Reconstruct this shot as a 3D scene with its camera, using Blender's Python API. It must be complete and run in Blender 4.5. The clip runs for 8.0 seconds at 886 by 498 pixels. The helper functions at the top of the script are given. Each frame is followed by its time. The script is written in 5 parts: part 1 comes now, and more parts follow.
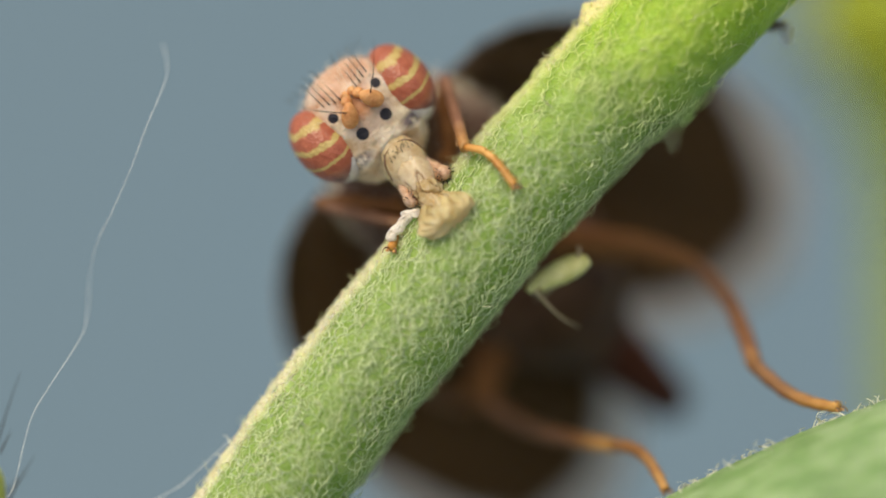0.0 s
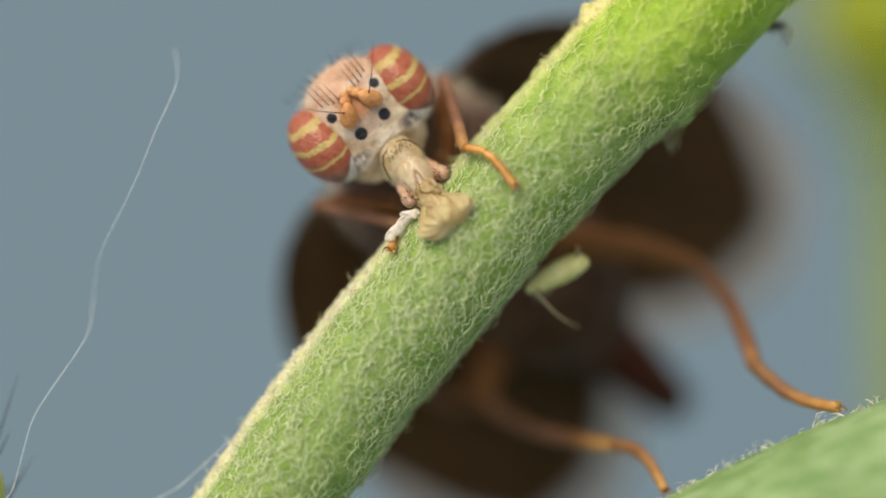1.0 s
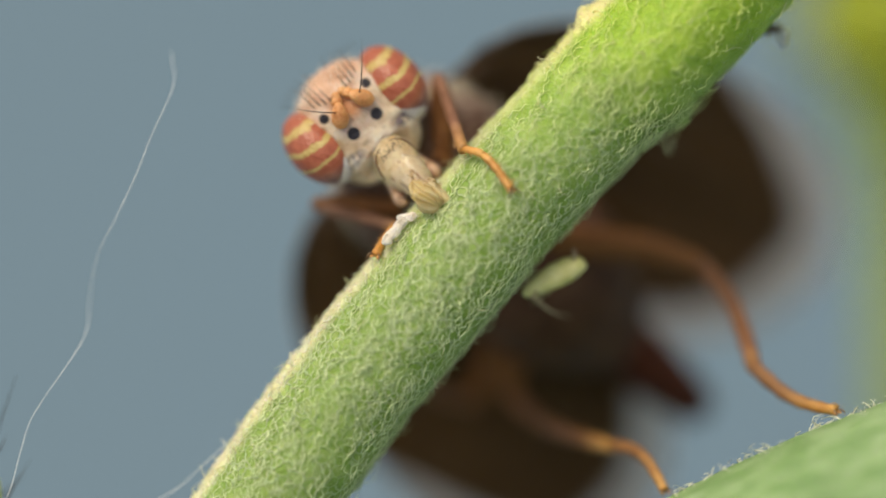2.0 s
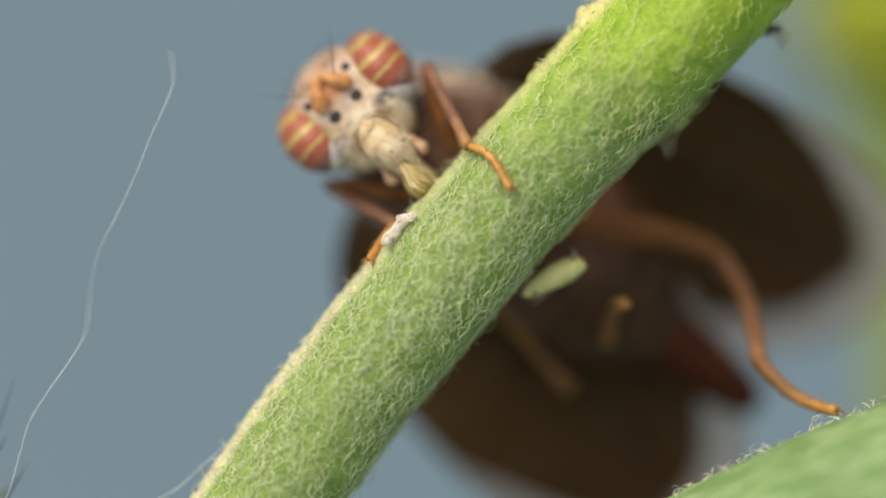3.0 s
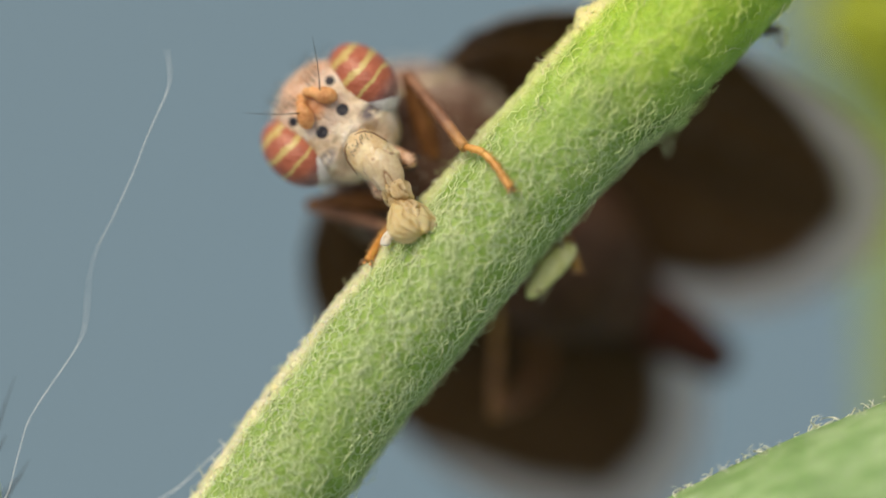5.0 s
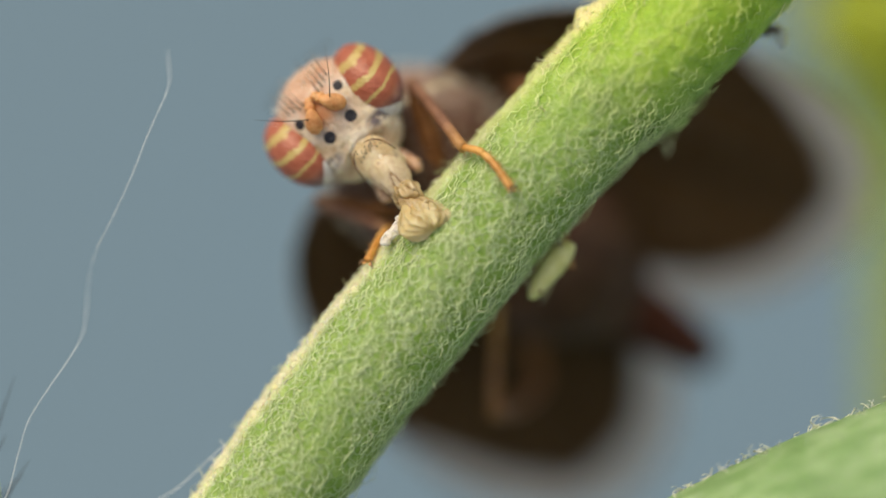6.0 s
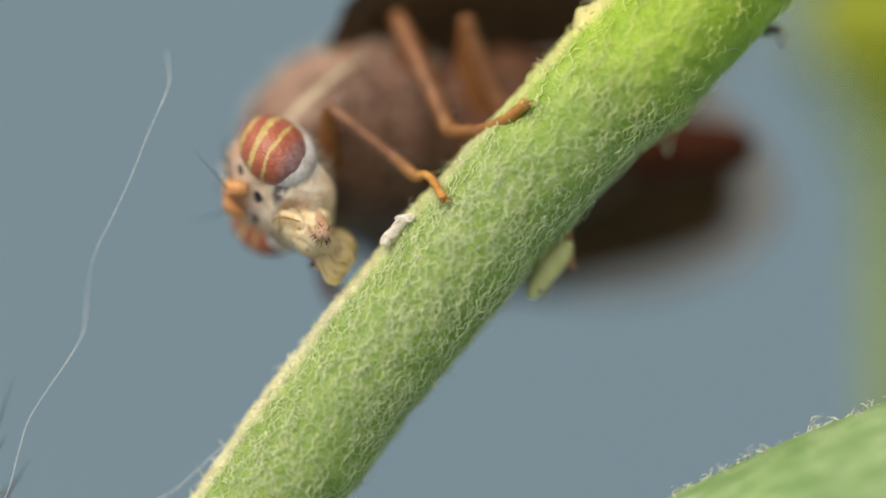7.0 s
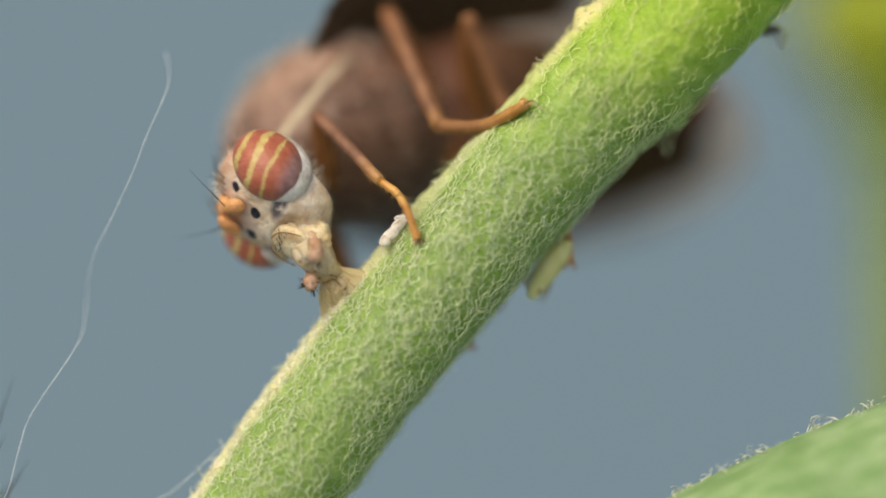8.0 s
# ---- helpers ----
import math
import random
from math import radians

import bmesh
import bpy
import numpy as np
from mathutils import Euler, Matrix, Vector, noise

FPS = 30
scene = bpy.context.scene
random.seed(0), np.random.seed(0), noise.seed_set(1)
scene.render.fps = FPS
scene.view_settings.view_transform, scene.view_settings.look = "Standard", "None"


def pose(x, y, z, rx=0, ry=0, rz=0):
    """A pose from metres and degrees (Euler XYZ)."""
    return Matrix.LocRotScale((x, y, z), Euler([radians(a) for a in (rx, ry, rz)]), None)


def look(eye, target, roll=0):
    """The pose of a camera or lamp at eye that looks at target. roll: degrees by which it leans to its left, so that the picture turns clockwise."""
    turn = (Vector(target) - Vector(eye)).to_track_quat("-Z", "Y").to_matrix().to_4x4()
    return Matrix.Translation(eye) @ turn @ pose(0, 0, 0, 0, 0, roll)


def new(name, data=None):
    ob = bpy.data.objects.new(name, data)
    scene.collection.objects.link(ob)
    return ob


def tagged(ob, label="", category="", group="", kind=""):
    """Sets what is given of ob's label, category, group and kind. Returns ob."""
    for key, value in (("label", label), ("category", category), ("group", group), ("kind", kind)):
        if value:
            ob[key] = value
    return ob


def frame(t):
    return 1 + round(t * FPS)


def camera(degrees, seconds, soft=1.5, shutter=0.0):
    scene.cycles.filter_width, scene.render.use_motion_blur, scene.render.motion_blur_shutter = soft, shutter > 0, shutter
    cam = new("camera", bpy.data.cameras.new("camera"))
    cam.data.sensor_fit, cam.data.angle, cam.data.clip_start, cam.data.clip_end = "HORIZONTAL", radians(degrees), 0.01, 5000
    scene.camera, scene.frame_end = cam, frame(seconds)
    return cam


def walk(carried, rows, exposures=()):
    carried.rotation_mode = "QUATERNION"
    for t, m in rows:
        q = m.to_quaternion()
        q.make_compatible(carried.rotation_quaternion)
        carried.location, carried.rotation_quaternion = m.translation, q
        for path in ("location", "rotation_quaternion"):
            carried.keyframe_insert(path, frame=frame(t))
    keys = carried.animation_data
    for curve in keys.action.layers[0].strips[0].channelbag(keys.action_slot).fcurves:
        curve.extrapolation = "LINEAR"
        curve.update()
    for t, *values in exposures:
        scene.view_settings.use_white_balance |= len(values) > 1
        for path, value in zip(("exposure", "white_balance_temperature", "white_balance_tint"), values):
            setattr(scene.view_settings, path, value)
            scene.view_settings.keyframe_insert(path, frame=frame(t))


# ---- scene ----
cam = camera(4.87, 8.0, soft=1.7)
# millimetre scale: a macro lens a hand's width from the plant, focused on the stem, wide open
cam.data.dof.use_dof = True
cam.data.dof.focus_distance = 0.09964
cam.data.dof.aperture_fstop = 31.0
cam.data.dof.aperture_blades = 0


def cam_at(x, z):
    return pose(x * 0.001, -0.1, z * 0.001, 90, 0, 0)


walk(cam, [(0.0, cam_at(-0.049, -0.041)), (0.5, cam_at(-0.043, -0.049)), (1.0, cam_at(-0.041, -0.035)),
           (1.5, cam_at(-0.019, -0.014)), (1.7, cam_at(-0.014, -0.008)), (3.0, cam_at(-0.005, -0.003)),
           (4.0, cam_at(0, 0)), (6.0, cam_at(0.005, 0.003)), (8.0, cam_at(0.011, 0.003))],
     exposures=[(0.0, -0.12), (8.0, -0.12)])

# ---- light: a bright hazy sky and a soft sun from the upper left, slightly behind the plant ----
SUN_FROM = Vector((-0.40, -0.56, 0.72)).normalized()
world = bpy.data.worlds.new("sky")
scene.world = world
world.use_nodes = True
wn = world.node_tree.nodes
sky = wn.new("ShaderNodeTexSky")
sky.sky_type, sky.sun_disc = "NISHITA", False
sky.sun_elevation = math.asin(SUN_FROM.z)
sky.sun_rotation = math.atan2(SUN_FROM.x, SUN_FROM.y)
haze = wn.new("ShaderNodeHueSaturation")
haze.inputs["Saturation"].default_value = 0.2
world.node_tree.links.new(sky.outputs["Color"], haze.inputs["Color"])
world.node_tree.links.new(haze.outputs["Color"], wn["Background"].inputs["Color"])
wn["Background"].inputs["Strength"].default_value = 0.15
sun = new("sun", bpy.data.lights.new("sun", "SUN"))
sun.data.energy, sun.data.angle, sun.data.color = 2.9, radians(45), (1.0, 0.86, 0.62)
sun.matrix_world = look(SUN_FROM, (0, 0, 0))


# ---- materials (coordinates in millimetres of the object) ----
class Mat:
    def __init__(self, name, color, rough=0.5, spec=0.5, sss=0.0, sss_radius=(0.3, 0.3, 0.2), coat=0.0):
        self.m = bpy.data.materials.new(name)
        self.m.use_nodes = True
        self.t = self.m.node_tree
        self.b = self.t.nodes["Principled BSDF"]
        self.b.inputs["Base Color"].default_value = (*color, 1)
        self.b.inputs["Roughness"].default_value = rough
        self.b.inputs["Specular IOR Level"].default_value = spec
        if sss:
            self.b.inputs["Subsurface Weight"].default_value = sss
            self.b.inputs["Subsurface Radius"].default_value = sss_radius
            self.b.inputs["Subsurface Scale"].default_value = 0.0004
        if coat:
            self.b.inputs["Coat Weight"].default_value = coat
            self.b.inputs["Coat Roughness"].default_value = 0.12
        tc = self.node("ShaderNodeTexCoord")
        mp = self.node("ShaderNodeMapping")
        mp.inputs["Scale"].default_value = (1000, 1000, 1000)
        self.link(tc.outputs["Object"], mp.inputs["Vector"])
        self.co = mp.outputs["Vector"]

    def node(self, kind):
        return self.t.nodes.new(kind)

    def link(self, a, b):
        self.t.links.new(a, b)

    def stretched(self, sx, sy, sz):
        mp = self.node("ShaderNodeMapping")
        mp.inputs["Scale"].default_value = (sx, sy, sz)
        self.link(self.co, mp.inputs["Vector"])
        return mp.outputs["Vector"]

    def noise(self, scale, detail=3.0, rough=0.55, co=None):
        n = self.node("ShaderNodeTexNoise")
        n.inputs["Scale"].default_value, n.inputs["Detail"].default_value, n.inputs["Roughness"].default_value = scale, detail, rough
        self.link(co or self.co, n.inputs["Vector"])
        return n.outputs["Fac"]

    def cells(self, scale, co=None):
        n = self.node("ShaderNodeTexVoronoi")
        n.inputs["Scale"].default_value = scale
        self.link(co or self.co, n.inputs["Vector"])
        return n.outputs["Distance"]

    def ramp(self, fac, stops, constant=False):
        r = self.node("ShaderNodeValToRGB")
        r.color_ramp.interpolation = "CONSTANT" if constant else "LINEAR"
        el = r.color_ramp.elements
        while len(el) < len(stops):
            el.new(0.5)
        for e, (at, c) in zip(el, stops):
            e.position, e.color = at, (*c, 1)
        self.link(fac, r.inputs["Fac"])
        return r.outputs["Color"]

    def mix(self, fac, a, b, kind="MIX"):
        n = self.node("ShaderNodeMix")
        n.data_type, n.blend_type = "RGBA", kind
        for s, v in ((n.inputs[0], fac), (n.inputs[6], a), (n.inputs[7], b)):
            if isinstance(v, tuple):
                s.default_value = (*v, 1)
            elif isinstance(v, (int, float)):
                s.default_value = v
            else:
                self.link(v, s)
        return n.outputs[2]

    def math(self, op, a, b=0.0, clamp=False):
        n = self.node("ShaderNodeMath")
        n.operation, n.use_clamp = op, clamp
        for s, v in ((n.inputs[0], a), (n.inputs[1], b)):
            if isinstance(v, (int, float)):
                s.default_value = v
            else:
                self.link(v, s)
        return n.outputs[0]

    def axes(self, co=None):
        n = self.node("ShaderNodeSeparateXYZ")
        self.link(co or self.co, n.inputs[0])
        return n.outputs

    def color(self, socket):
        self.link(socket, self.b.inputs["Base Color"])
        return self

    def bump(self, height, mm, strength=1.0):
        n = self.node("ShaderNodeBump")
        n.inputs["Distance"].default_value, n.inputs["Strength"].default_value = mm * 0.001, strength
        self.link(height, n.inputs["Height"])
        self.link(n.outputs["Normal"], self.b.inputs["Normal"])
        return self


def mottled(name, dark, light, scale, rough=0.5, bump_mm=0.01, sss=0.0, fine=6.0, spec=0.5, coat=0.0):
    m = Mat(name, light, rough, spec, sss, coat=coat)
    a = m.noise(scale, 4)
    b = m.noise(scale * fine, 3)
    both = m.math("ADD", m.math("MULTIPLY", a, 0.65), m.math("MULTIPLY", b, 0.35))
    m.color(m.ramp(both, [(0.36, dark), (0.64, light)]))
    if bump_mm:
        m.bump(m.math("ADD", m.math("MULTIPLY", a, 0.4), b), bump_mm)
    return m.m


# ---- shape helpers (all lengths in millimetres, turned into metres in part()) ----
def part(name, bm, material, parent=None, label="", m=None, flat=False):
    """One mesh object from a bmesh in millimetres, under a thing or a part; m: its pose there, in metres."""
    bmesh.ops.recalc_face_normals(bm, faces=bm.faces)
    me = bpy.data.meshes.new(name)
    bmesh.ops.scale(bm, vec=(0.001, 0.001, 0.001), verts=bm.verts)
    bm.to_mesh(me)
    bm.free()
    return dress(name, me, material, parent, label, m, flat)


def dress(name, me, material, parent=None, label="", m=None, flat=False):
    for mat in (material if isinstance(material, (list, tuple)) else [material]):
        me.materials.append(mat)
    if not flat:
        me.shade_smooth()
    ob = new(name, me)
    if parent is not None:
        ob.parent = parent
    if m is not None:
        ob.matrix_basis = m
    if label:
        tagged(ob, label)
    return ob


def mm(x, y, z, rx=0, ry=0, rz=0):
    return pose(x * 0.001, y * 0.001, z * 0.001, rx, ry, rz)


def ball(bm, c, r, u=24, v=16, shape=None, m=None):
    """An ellipsoid at c with half-axes r; shape(Vector on the unit ball) bends it first."""
    got = bmesh.ops.create_uvsphere(bm, u_segments=u, v_segments=v, radius=1.0)["verts"]
    for w in got:
        p = w.co.copy()
        if shape:
            p = shape(p)
        p = Vector((p.x * r[0], p.y * r[1], p.z * r[2]))
        if m is not None:
            p = m @ p
        w.co = p + Vector(c)
    return got


def tube(bm, pts, radii, sides=8, cap=True, squash=1.0):
    """A round limb along pts with a radius at each."""
    pts = [Vector(p) for p in pts]
    rings, ref = [], None
    for i, p in enumerate(pts):
        d = (pts[min(i + 1, len(pts) - 1)] - pts[max(i - 1, 0)]).normalized()
        if ref is None:
            ref = d.orthogonal().normalized()
        ref = (ref - d * ref.dot(d)).normalized()
        side = d.cross(ref)
        ring = []
        for k in range(sides):
            a = 2 * math.pi * k / sides
            ring.append(bm.verts.new(p + (ref * math.cos(a) + side * math.sin(a) * squash) * radii[i]))
        rings.append(ring)
    for a, b in zip(rings, rings[1:]):
        for k in range(sides):
            bm.faces.new((a[k], a[(k + 1) % sides], b[(k + 1) % sides], b[k]))
    if cap:
        bm.faces.new(rings[0])
        bm.faces.new(rings[-1])
    return rings


def spline(pts, n):
    """n + 1 points on a smooth curve through pts (tuples of any length)."""
    a = np.array(pts, float)
    k = len(a)
    out = []
    for s in np.linspace(0, k - 1, n + 1):
        i = min(int(s), k - 2)
        f = s - i
        p0, p1, p2, p3 = a[max(i - 1, 0)], a[i], a[i + 1], a[min(i + 2, k - 1)]
        out.append(0.5 * (2 * p1 + (p2 - p0) * f + (2 * p0 - 5 * p1 + 4 * p2 - p3) * f ** 2 + (3 * p1 - p0 - 3 * p2 + p3) * f ** 3))
    return np.array(out)


def limb(bm, pts, n=10, sides=8, squash=1.0):
    """tube() along a spline of (x, y, z, radius)."""
    s = spline(pts, n)
    return tube(bm, [p[:3] for p in s], [max(p[3], 0.0005) for p in s], sides, True, squash)


def wobble(bm, amount, scale, seed=0.0):
    for v in bm.verts:
        n = noise.noise_vector(v.co * scale + Vector((seed, seed * 1.7, -seed)))
        v.co += n * amount


def bristles(bm, roots, radius=0.006, sides=4, bend=0.35, n=4):
    """Fine tapering hairs: roots is a list of (start, direction, length, sag)."""
    for start, way, length, sag in roots:
        start, way, sag = Vector(start), Vector(way).normalized(), Vector(sag)
        pts = [start + way * (length * i / n) + sag * (length * (i / n) ** 2 * bend) for i in range(n + 1)]
        tube(bm, pts, [radius * (1 - 0.85 * i / n) for i in range(n + 1)], sides, False)


def fur(base, normal, along, length, rise, radius, curl, rng, segs=4, lay=0.48, wave=0.0):
    """Curly hairs as one mesh: arrays of roots, normals and directions. Each is a curved three-sided sliver."""
    k = len(base)
    side = np.cross(normal, along)
    phi = rng.normal(0.35, lay, k) + np.pi * rng.integers(0, 2, k)
    way = along * np.cos(phi)[:, None] + side * np.sin(phi)[:, None]
    across = np.cross(normal, way)
    spin = np.clip(rng.normal(0.8 + curl * 0.6, 0.3 + curl, k), 0.3, 4.6)
    hand = np.sign(rng.uniform(-1, 1, k))
    start, turns = rng.uniform(0, 6.28, k), length / rng.uniform(0.095, 0.17, k) * 6.28
    verts = np.zeros((k, segs + 1, 3, 3))
    for i in range(segs + 1):
        f = i / segs
        up = rise * (f * 2.2 - f * f * 1.25)
        turn = f * spin
        lead = length * 0.62 * np.sin(turn) / np.maximum(spin * 0.6, 0.5)
        swing = length * 0.62 * (1 - np.cos(turn)) / np.maximum(spin * 0.6, 0.5) * hand
        if wave:
            # long hairs that lie down and wind from side to side
            up, lead = rise * math.sin(math.pi * min(1.0, 0.1 + 0.9 * f)), length * f
            swing = wave * (np.sin(start + turns * f) - np.sin(start)) + hand * length * 0.12 * f * f
        p = base + normal * up[:, None] + way * lead[:, None] + across * swing[:, None]
        r = radius * (1 - 0.65 * f)
        thick = (normal - 0.5 * way) / 1.118
        for j, a in enumerate((0.5, 2.594, 4.689)):
            verts[:, i, j] = p + across * (r * math.cos(a))[:, None] + thick * (r * math.sin(a))[:, None]
    quads = []
    step = (segs + 1) * 3
    for i in range(segs):
        for j in range(3):
            a, b = i * 3 + j, i * 3 + (j + 1) % 3
            quads.append((a, b, b + 3, a + 3))
    faces = (np.arange(k)[:, None, None] * step + np.array(quads)[None]).reshape(-1, 4)
    me = bpy.data.meshes.new("fur")
    me.from_pydata((verts.reshape(-1, 3) * 0.001).tolist(), [], faces.tolist())
    return me


# ---- plant materials ----
def stem_skin():
    m = Mat("plant_skin", (0.2, 0.4, 0.08), 0.5, 0.4, 0.5, (0.35, 0.5, 0.15))
    big, mid, fine = m.noise(0.9, 3), m.noise(5, 4), m.noise(26, 3)
    green = m.ramp(mid, [(0.35, (0.21, 0.335, 0.050)), (0.65, (0.31, 0.445, 0.10))])
    young = m.ramp(mid, [(0.35, (0.28, 0.45, 0.024)), (0.65, (0.41, 0.60, 0.05))])
    x = m.axes()
    tip = m.math("ADD", m.math("MULTIPLY", x[2], 0.34), m.math("MULTIPLY", big, 0.45), False)
    late = m.ramp(tip, [(0.55, (0, 0, 0)), (0.92, (1, 1, 1))])
    col = m.mix(late, green, young)
    col = m.mix(m.math("MULTIPLY", m.ramp(fine, [(0.55, (0, 0, 0)), (0.75, (1, 1, 1))]), 0.35), col, (0.5, 0.6, 0.35))
    # felted net of hair bases: pale threads round small cells
    net = m.node("ShaderNodeTexVoronoi")
    net.feature = "DISTANCE_TO_EDGE"
    net.inputs["Scale"].default_value = 9.8
    warp = m.node("ShaderNodeVectorMath")
    warp.operation = "MULTIPLY_ADD"
    wave = m.node("ShaderNodeTexNoise")
    wave.inputs["Scale"].default_value, wave.inputs["Detail"].default_value = 11, 3
    m.link(m.co, wave.inputs["Vector"])
    m.link(wave.outputs["Color"], warp.inputs[0])
    warp.inputs[1].default_value = (0.11, 0.11, 0.11)
    m.link(m.co, warp.inputs[2])
    m.link(warp.outputs["Vector"], net.inputs["Vector"])
    threads = m.ramp(net.outputs["Distance"], [(0.02, (1, 1, 1)), (0.12, (0, 0, 0))])
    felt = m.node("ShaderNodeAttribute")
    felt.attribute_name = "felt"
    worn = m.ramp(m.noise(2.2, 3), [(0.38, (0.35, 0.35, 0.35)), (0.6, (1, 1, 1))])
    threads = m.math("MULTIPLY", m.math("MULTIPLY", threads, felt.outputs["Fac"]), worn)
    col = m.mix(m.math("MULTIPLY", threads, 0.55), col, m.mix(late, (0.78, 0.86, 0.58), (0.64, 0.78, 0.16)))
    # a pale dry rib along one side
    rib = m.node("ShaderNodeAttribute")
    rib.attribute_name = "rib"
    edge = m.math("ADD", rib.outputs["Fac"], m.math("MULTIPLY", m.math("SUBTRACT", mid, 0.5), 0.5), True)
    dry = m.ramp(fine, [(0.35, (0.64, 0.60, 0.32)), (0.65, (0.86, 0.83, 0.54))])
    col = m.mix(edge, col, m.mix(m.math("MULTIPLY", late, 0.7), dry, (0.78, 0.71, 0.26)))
    m.color(col)
    m.bump(m.math("ADD", m.math("ADD", mid, m.math("MULTIPLY", fine, 0.6)), m.math("MULTIPLY", threads, 0.5)), 0.04)
    return m.m


def stalk_skin():
    m = Mat("stalk_skin", (0.3, 0.5, 0.2), 0.45, 0.5, 0.4, (0.35, 0.5, 0.2))
    turn = m.node("ShaderNodeMapping")
    turn.inputs["Rotation"].default_value = (0, radians(23), 0)
    m.link(m.co, turn.inputs["Vector"])
    along = m.node("ShaderNodeMapping")
    along.inputs["Scale"].default_value = (0.13, 1.0, 1.0)
    m.link(turn.outputs["Vector"], along.inputs["Vector"])
    co = along.outputs["Vector"]
    streak, mid = m.noise(11, 4, 0.6, co), m.noise(2.2, 3)
    col = m.ramp(streak, [(0.3, (0.09, 0.20, 0.045)), (0.5, (0.175, 0.31, 0.10)), (0.72, (0.37, 0.51, 0.25))])
    blot = m.ramp(m.noise(6, 4, 0.6, m.stretched(0.5, 1, 1)), [(0.45, (0, 0, 0)), (0.7, (1, 1, 1))])
    col = m.mix(m.math("MULTIPLY", mid, 0.35), col, (0.30, 0.44, 0.16))
    m.color(m.mix(m.math("MULTIPLY", blot, 0.45), col, (0.52, 0.64, 0.38)))
    m.bump(m.math("ADD", streak, m.noise(14, 3)), 0.05)
    return m.m


def hair_skin(name, color, young=None):
    m = Mat(name, color, 0.35, 0.5, 0.0)
    g = m.node("ShaderNodeNewGeometry")
    lo = (color[0] * 0.84, color[1] * 0.88, color[2] * 0.76)
    col = m.ramp(g.outputs["Random Per Island"], [(0.0, lo), (1.0, color)])
    if young is not None:
        # greener towards the growing tip
        col = m.mix(m.math("MULTIPLY", m.math("SUBTRACT", m.axes()[2], 0.7), 0.6, True), col, young)
    m.color(col)
    # thin hairs let light through
    glow, both = m.node("ShaderNodeBsdfTranslucent"), m.node("ShaderNodeMixShader")
    m.link(col, glow.inputs["Color"])
    both.inputs[0].default_value = 0.12
    m.link(m.b.outputs[0], both.inputs[1])
    m.link(glow.outputs[0], both.inputs[2])
    m.link(both.outputs[0], m.t.nodes["Material Output"].inputs["Surface"])
    return m.m


SKIN_STEM, SKIN_STALK = stem_skin(), stalk_skin()
HAIR_PALE = hair_skin("pale_hair", (0.83, 0.91, 0.54), (0.78, 0.89, 0.24))
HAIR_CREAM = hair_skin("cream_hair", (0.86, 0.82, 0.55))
HAIR_WHITE = hair_skin("white_hair", (0.94, 0.92, 0.78), (0.85, 0.82, 0.34))
HAIR_DARK = Mat("dark_bristle", (0.02, 0.017, 0.015), 0.35, 0.5).m


# ---- backdrop: a matt blue-grey sheet swept up behind the plant, and the ground it stands on ----
def backdrop():
    bm = bmesh.new()
    prof = [(-900, -40.0), (60, -40.0)]
    prof += [(60 + 120 * math.sin(a), 80 - 120 * math.cos(a)) for a in np.linspace(0.1, math.pi / 2, 12)]
    prof += [(180, 150), (181, 260)]
    rows = []
    for y, z in prof:
        rows.append([bm.verts.new((x, y, z)) for x in np.linspace(-800, 800, 9)])
    for a, b in zip(rows, rows[1:]):
        for i in range(8):
            bm.faces.new((a[i], a[i + 1], b[i + 1], b[i]))
    m = Mat("grey_blue_paper", (0.3, 0.4, 0.45), 0.9, 0.2)
    n = m.noise(0.03, 3)
    m.color(m.ramp(n, [(0.35, (0.130, 0.194, 0.254)), (0.65, (0.140, 0.204, 0.261))]))
    ob = part("backdrop", bm, m.m)
    sol = ob.modifiers.new("thick", "SOLIDIFY")
    sol.thickness = 0.002
    sol.offset = -1
    return tagged(ob, "plain matt grey-blue sheet behind the plant", "backdrop", kind="structure")


backdrop()

# ---- the plant: a hairy main stem and a thicker side stalk growing from its foot ----
STEM = ((-13, 6, -40, 1.0), (-9.5, 3.2, -20, 0.8), (-5.6, 0.9, -9.0, 0.66), (-3.1, 0.1, -4.6, 0.61), (-1.92, 0, -2.77, 0.6),
        (-0.86, 0, -1.30, 0.6), (0.22, 0, 0.005, 0.6), (1.415, 0, 1.333, 0.615), (1.875, 0, 1.79, 0.66), (2.58, 0, 2.5, 0.66),
        (4.2, 0.2, 4.3, 0.6), (7, 1, 8, 0.5), (10, 2.5, 13, 0.35))
NUBS = (((1.36, -0.1, 2.22), 0.10, 0.12), ((2.3, 0.1, 1.22), 0.09, 0.14), ((-0.35, -0.2, 0.32), 0.03, 0.2))


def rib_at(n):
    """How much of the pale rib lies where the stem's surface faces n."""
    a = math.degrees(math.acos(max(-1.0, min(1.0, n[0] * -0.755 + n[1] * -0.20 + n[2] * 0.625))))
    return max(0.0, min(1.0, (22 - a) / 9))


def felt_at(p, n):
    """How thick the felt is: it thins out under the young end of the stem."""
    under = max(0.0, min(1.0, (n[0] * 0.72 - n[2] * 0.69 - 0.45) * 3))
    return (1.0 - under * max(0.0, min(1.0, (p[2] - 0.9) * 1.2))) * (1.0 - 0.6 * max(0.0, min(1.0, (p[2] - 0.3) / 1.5)))


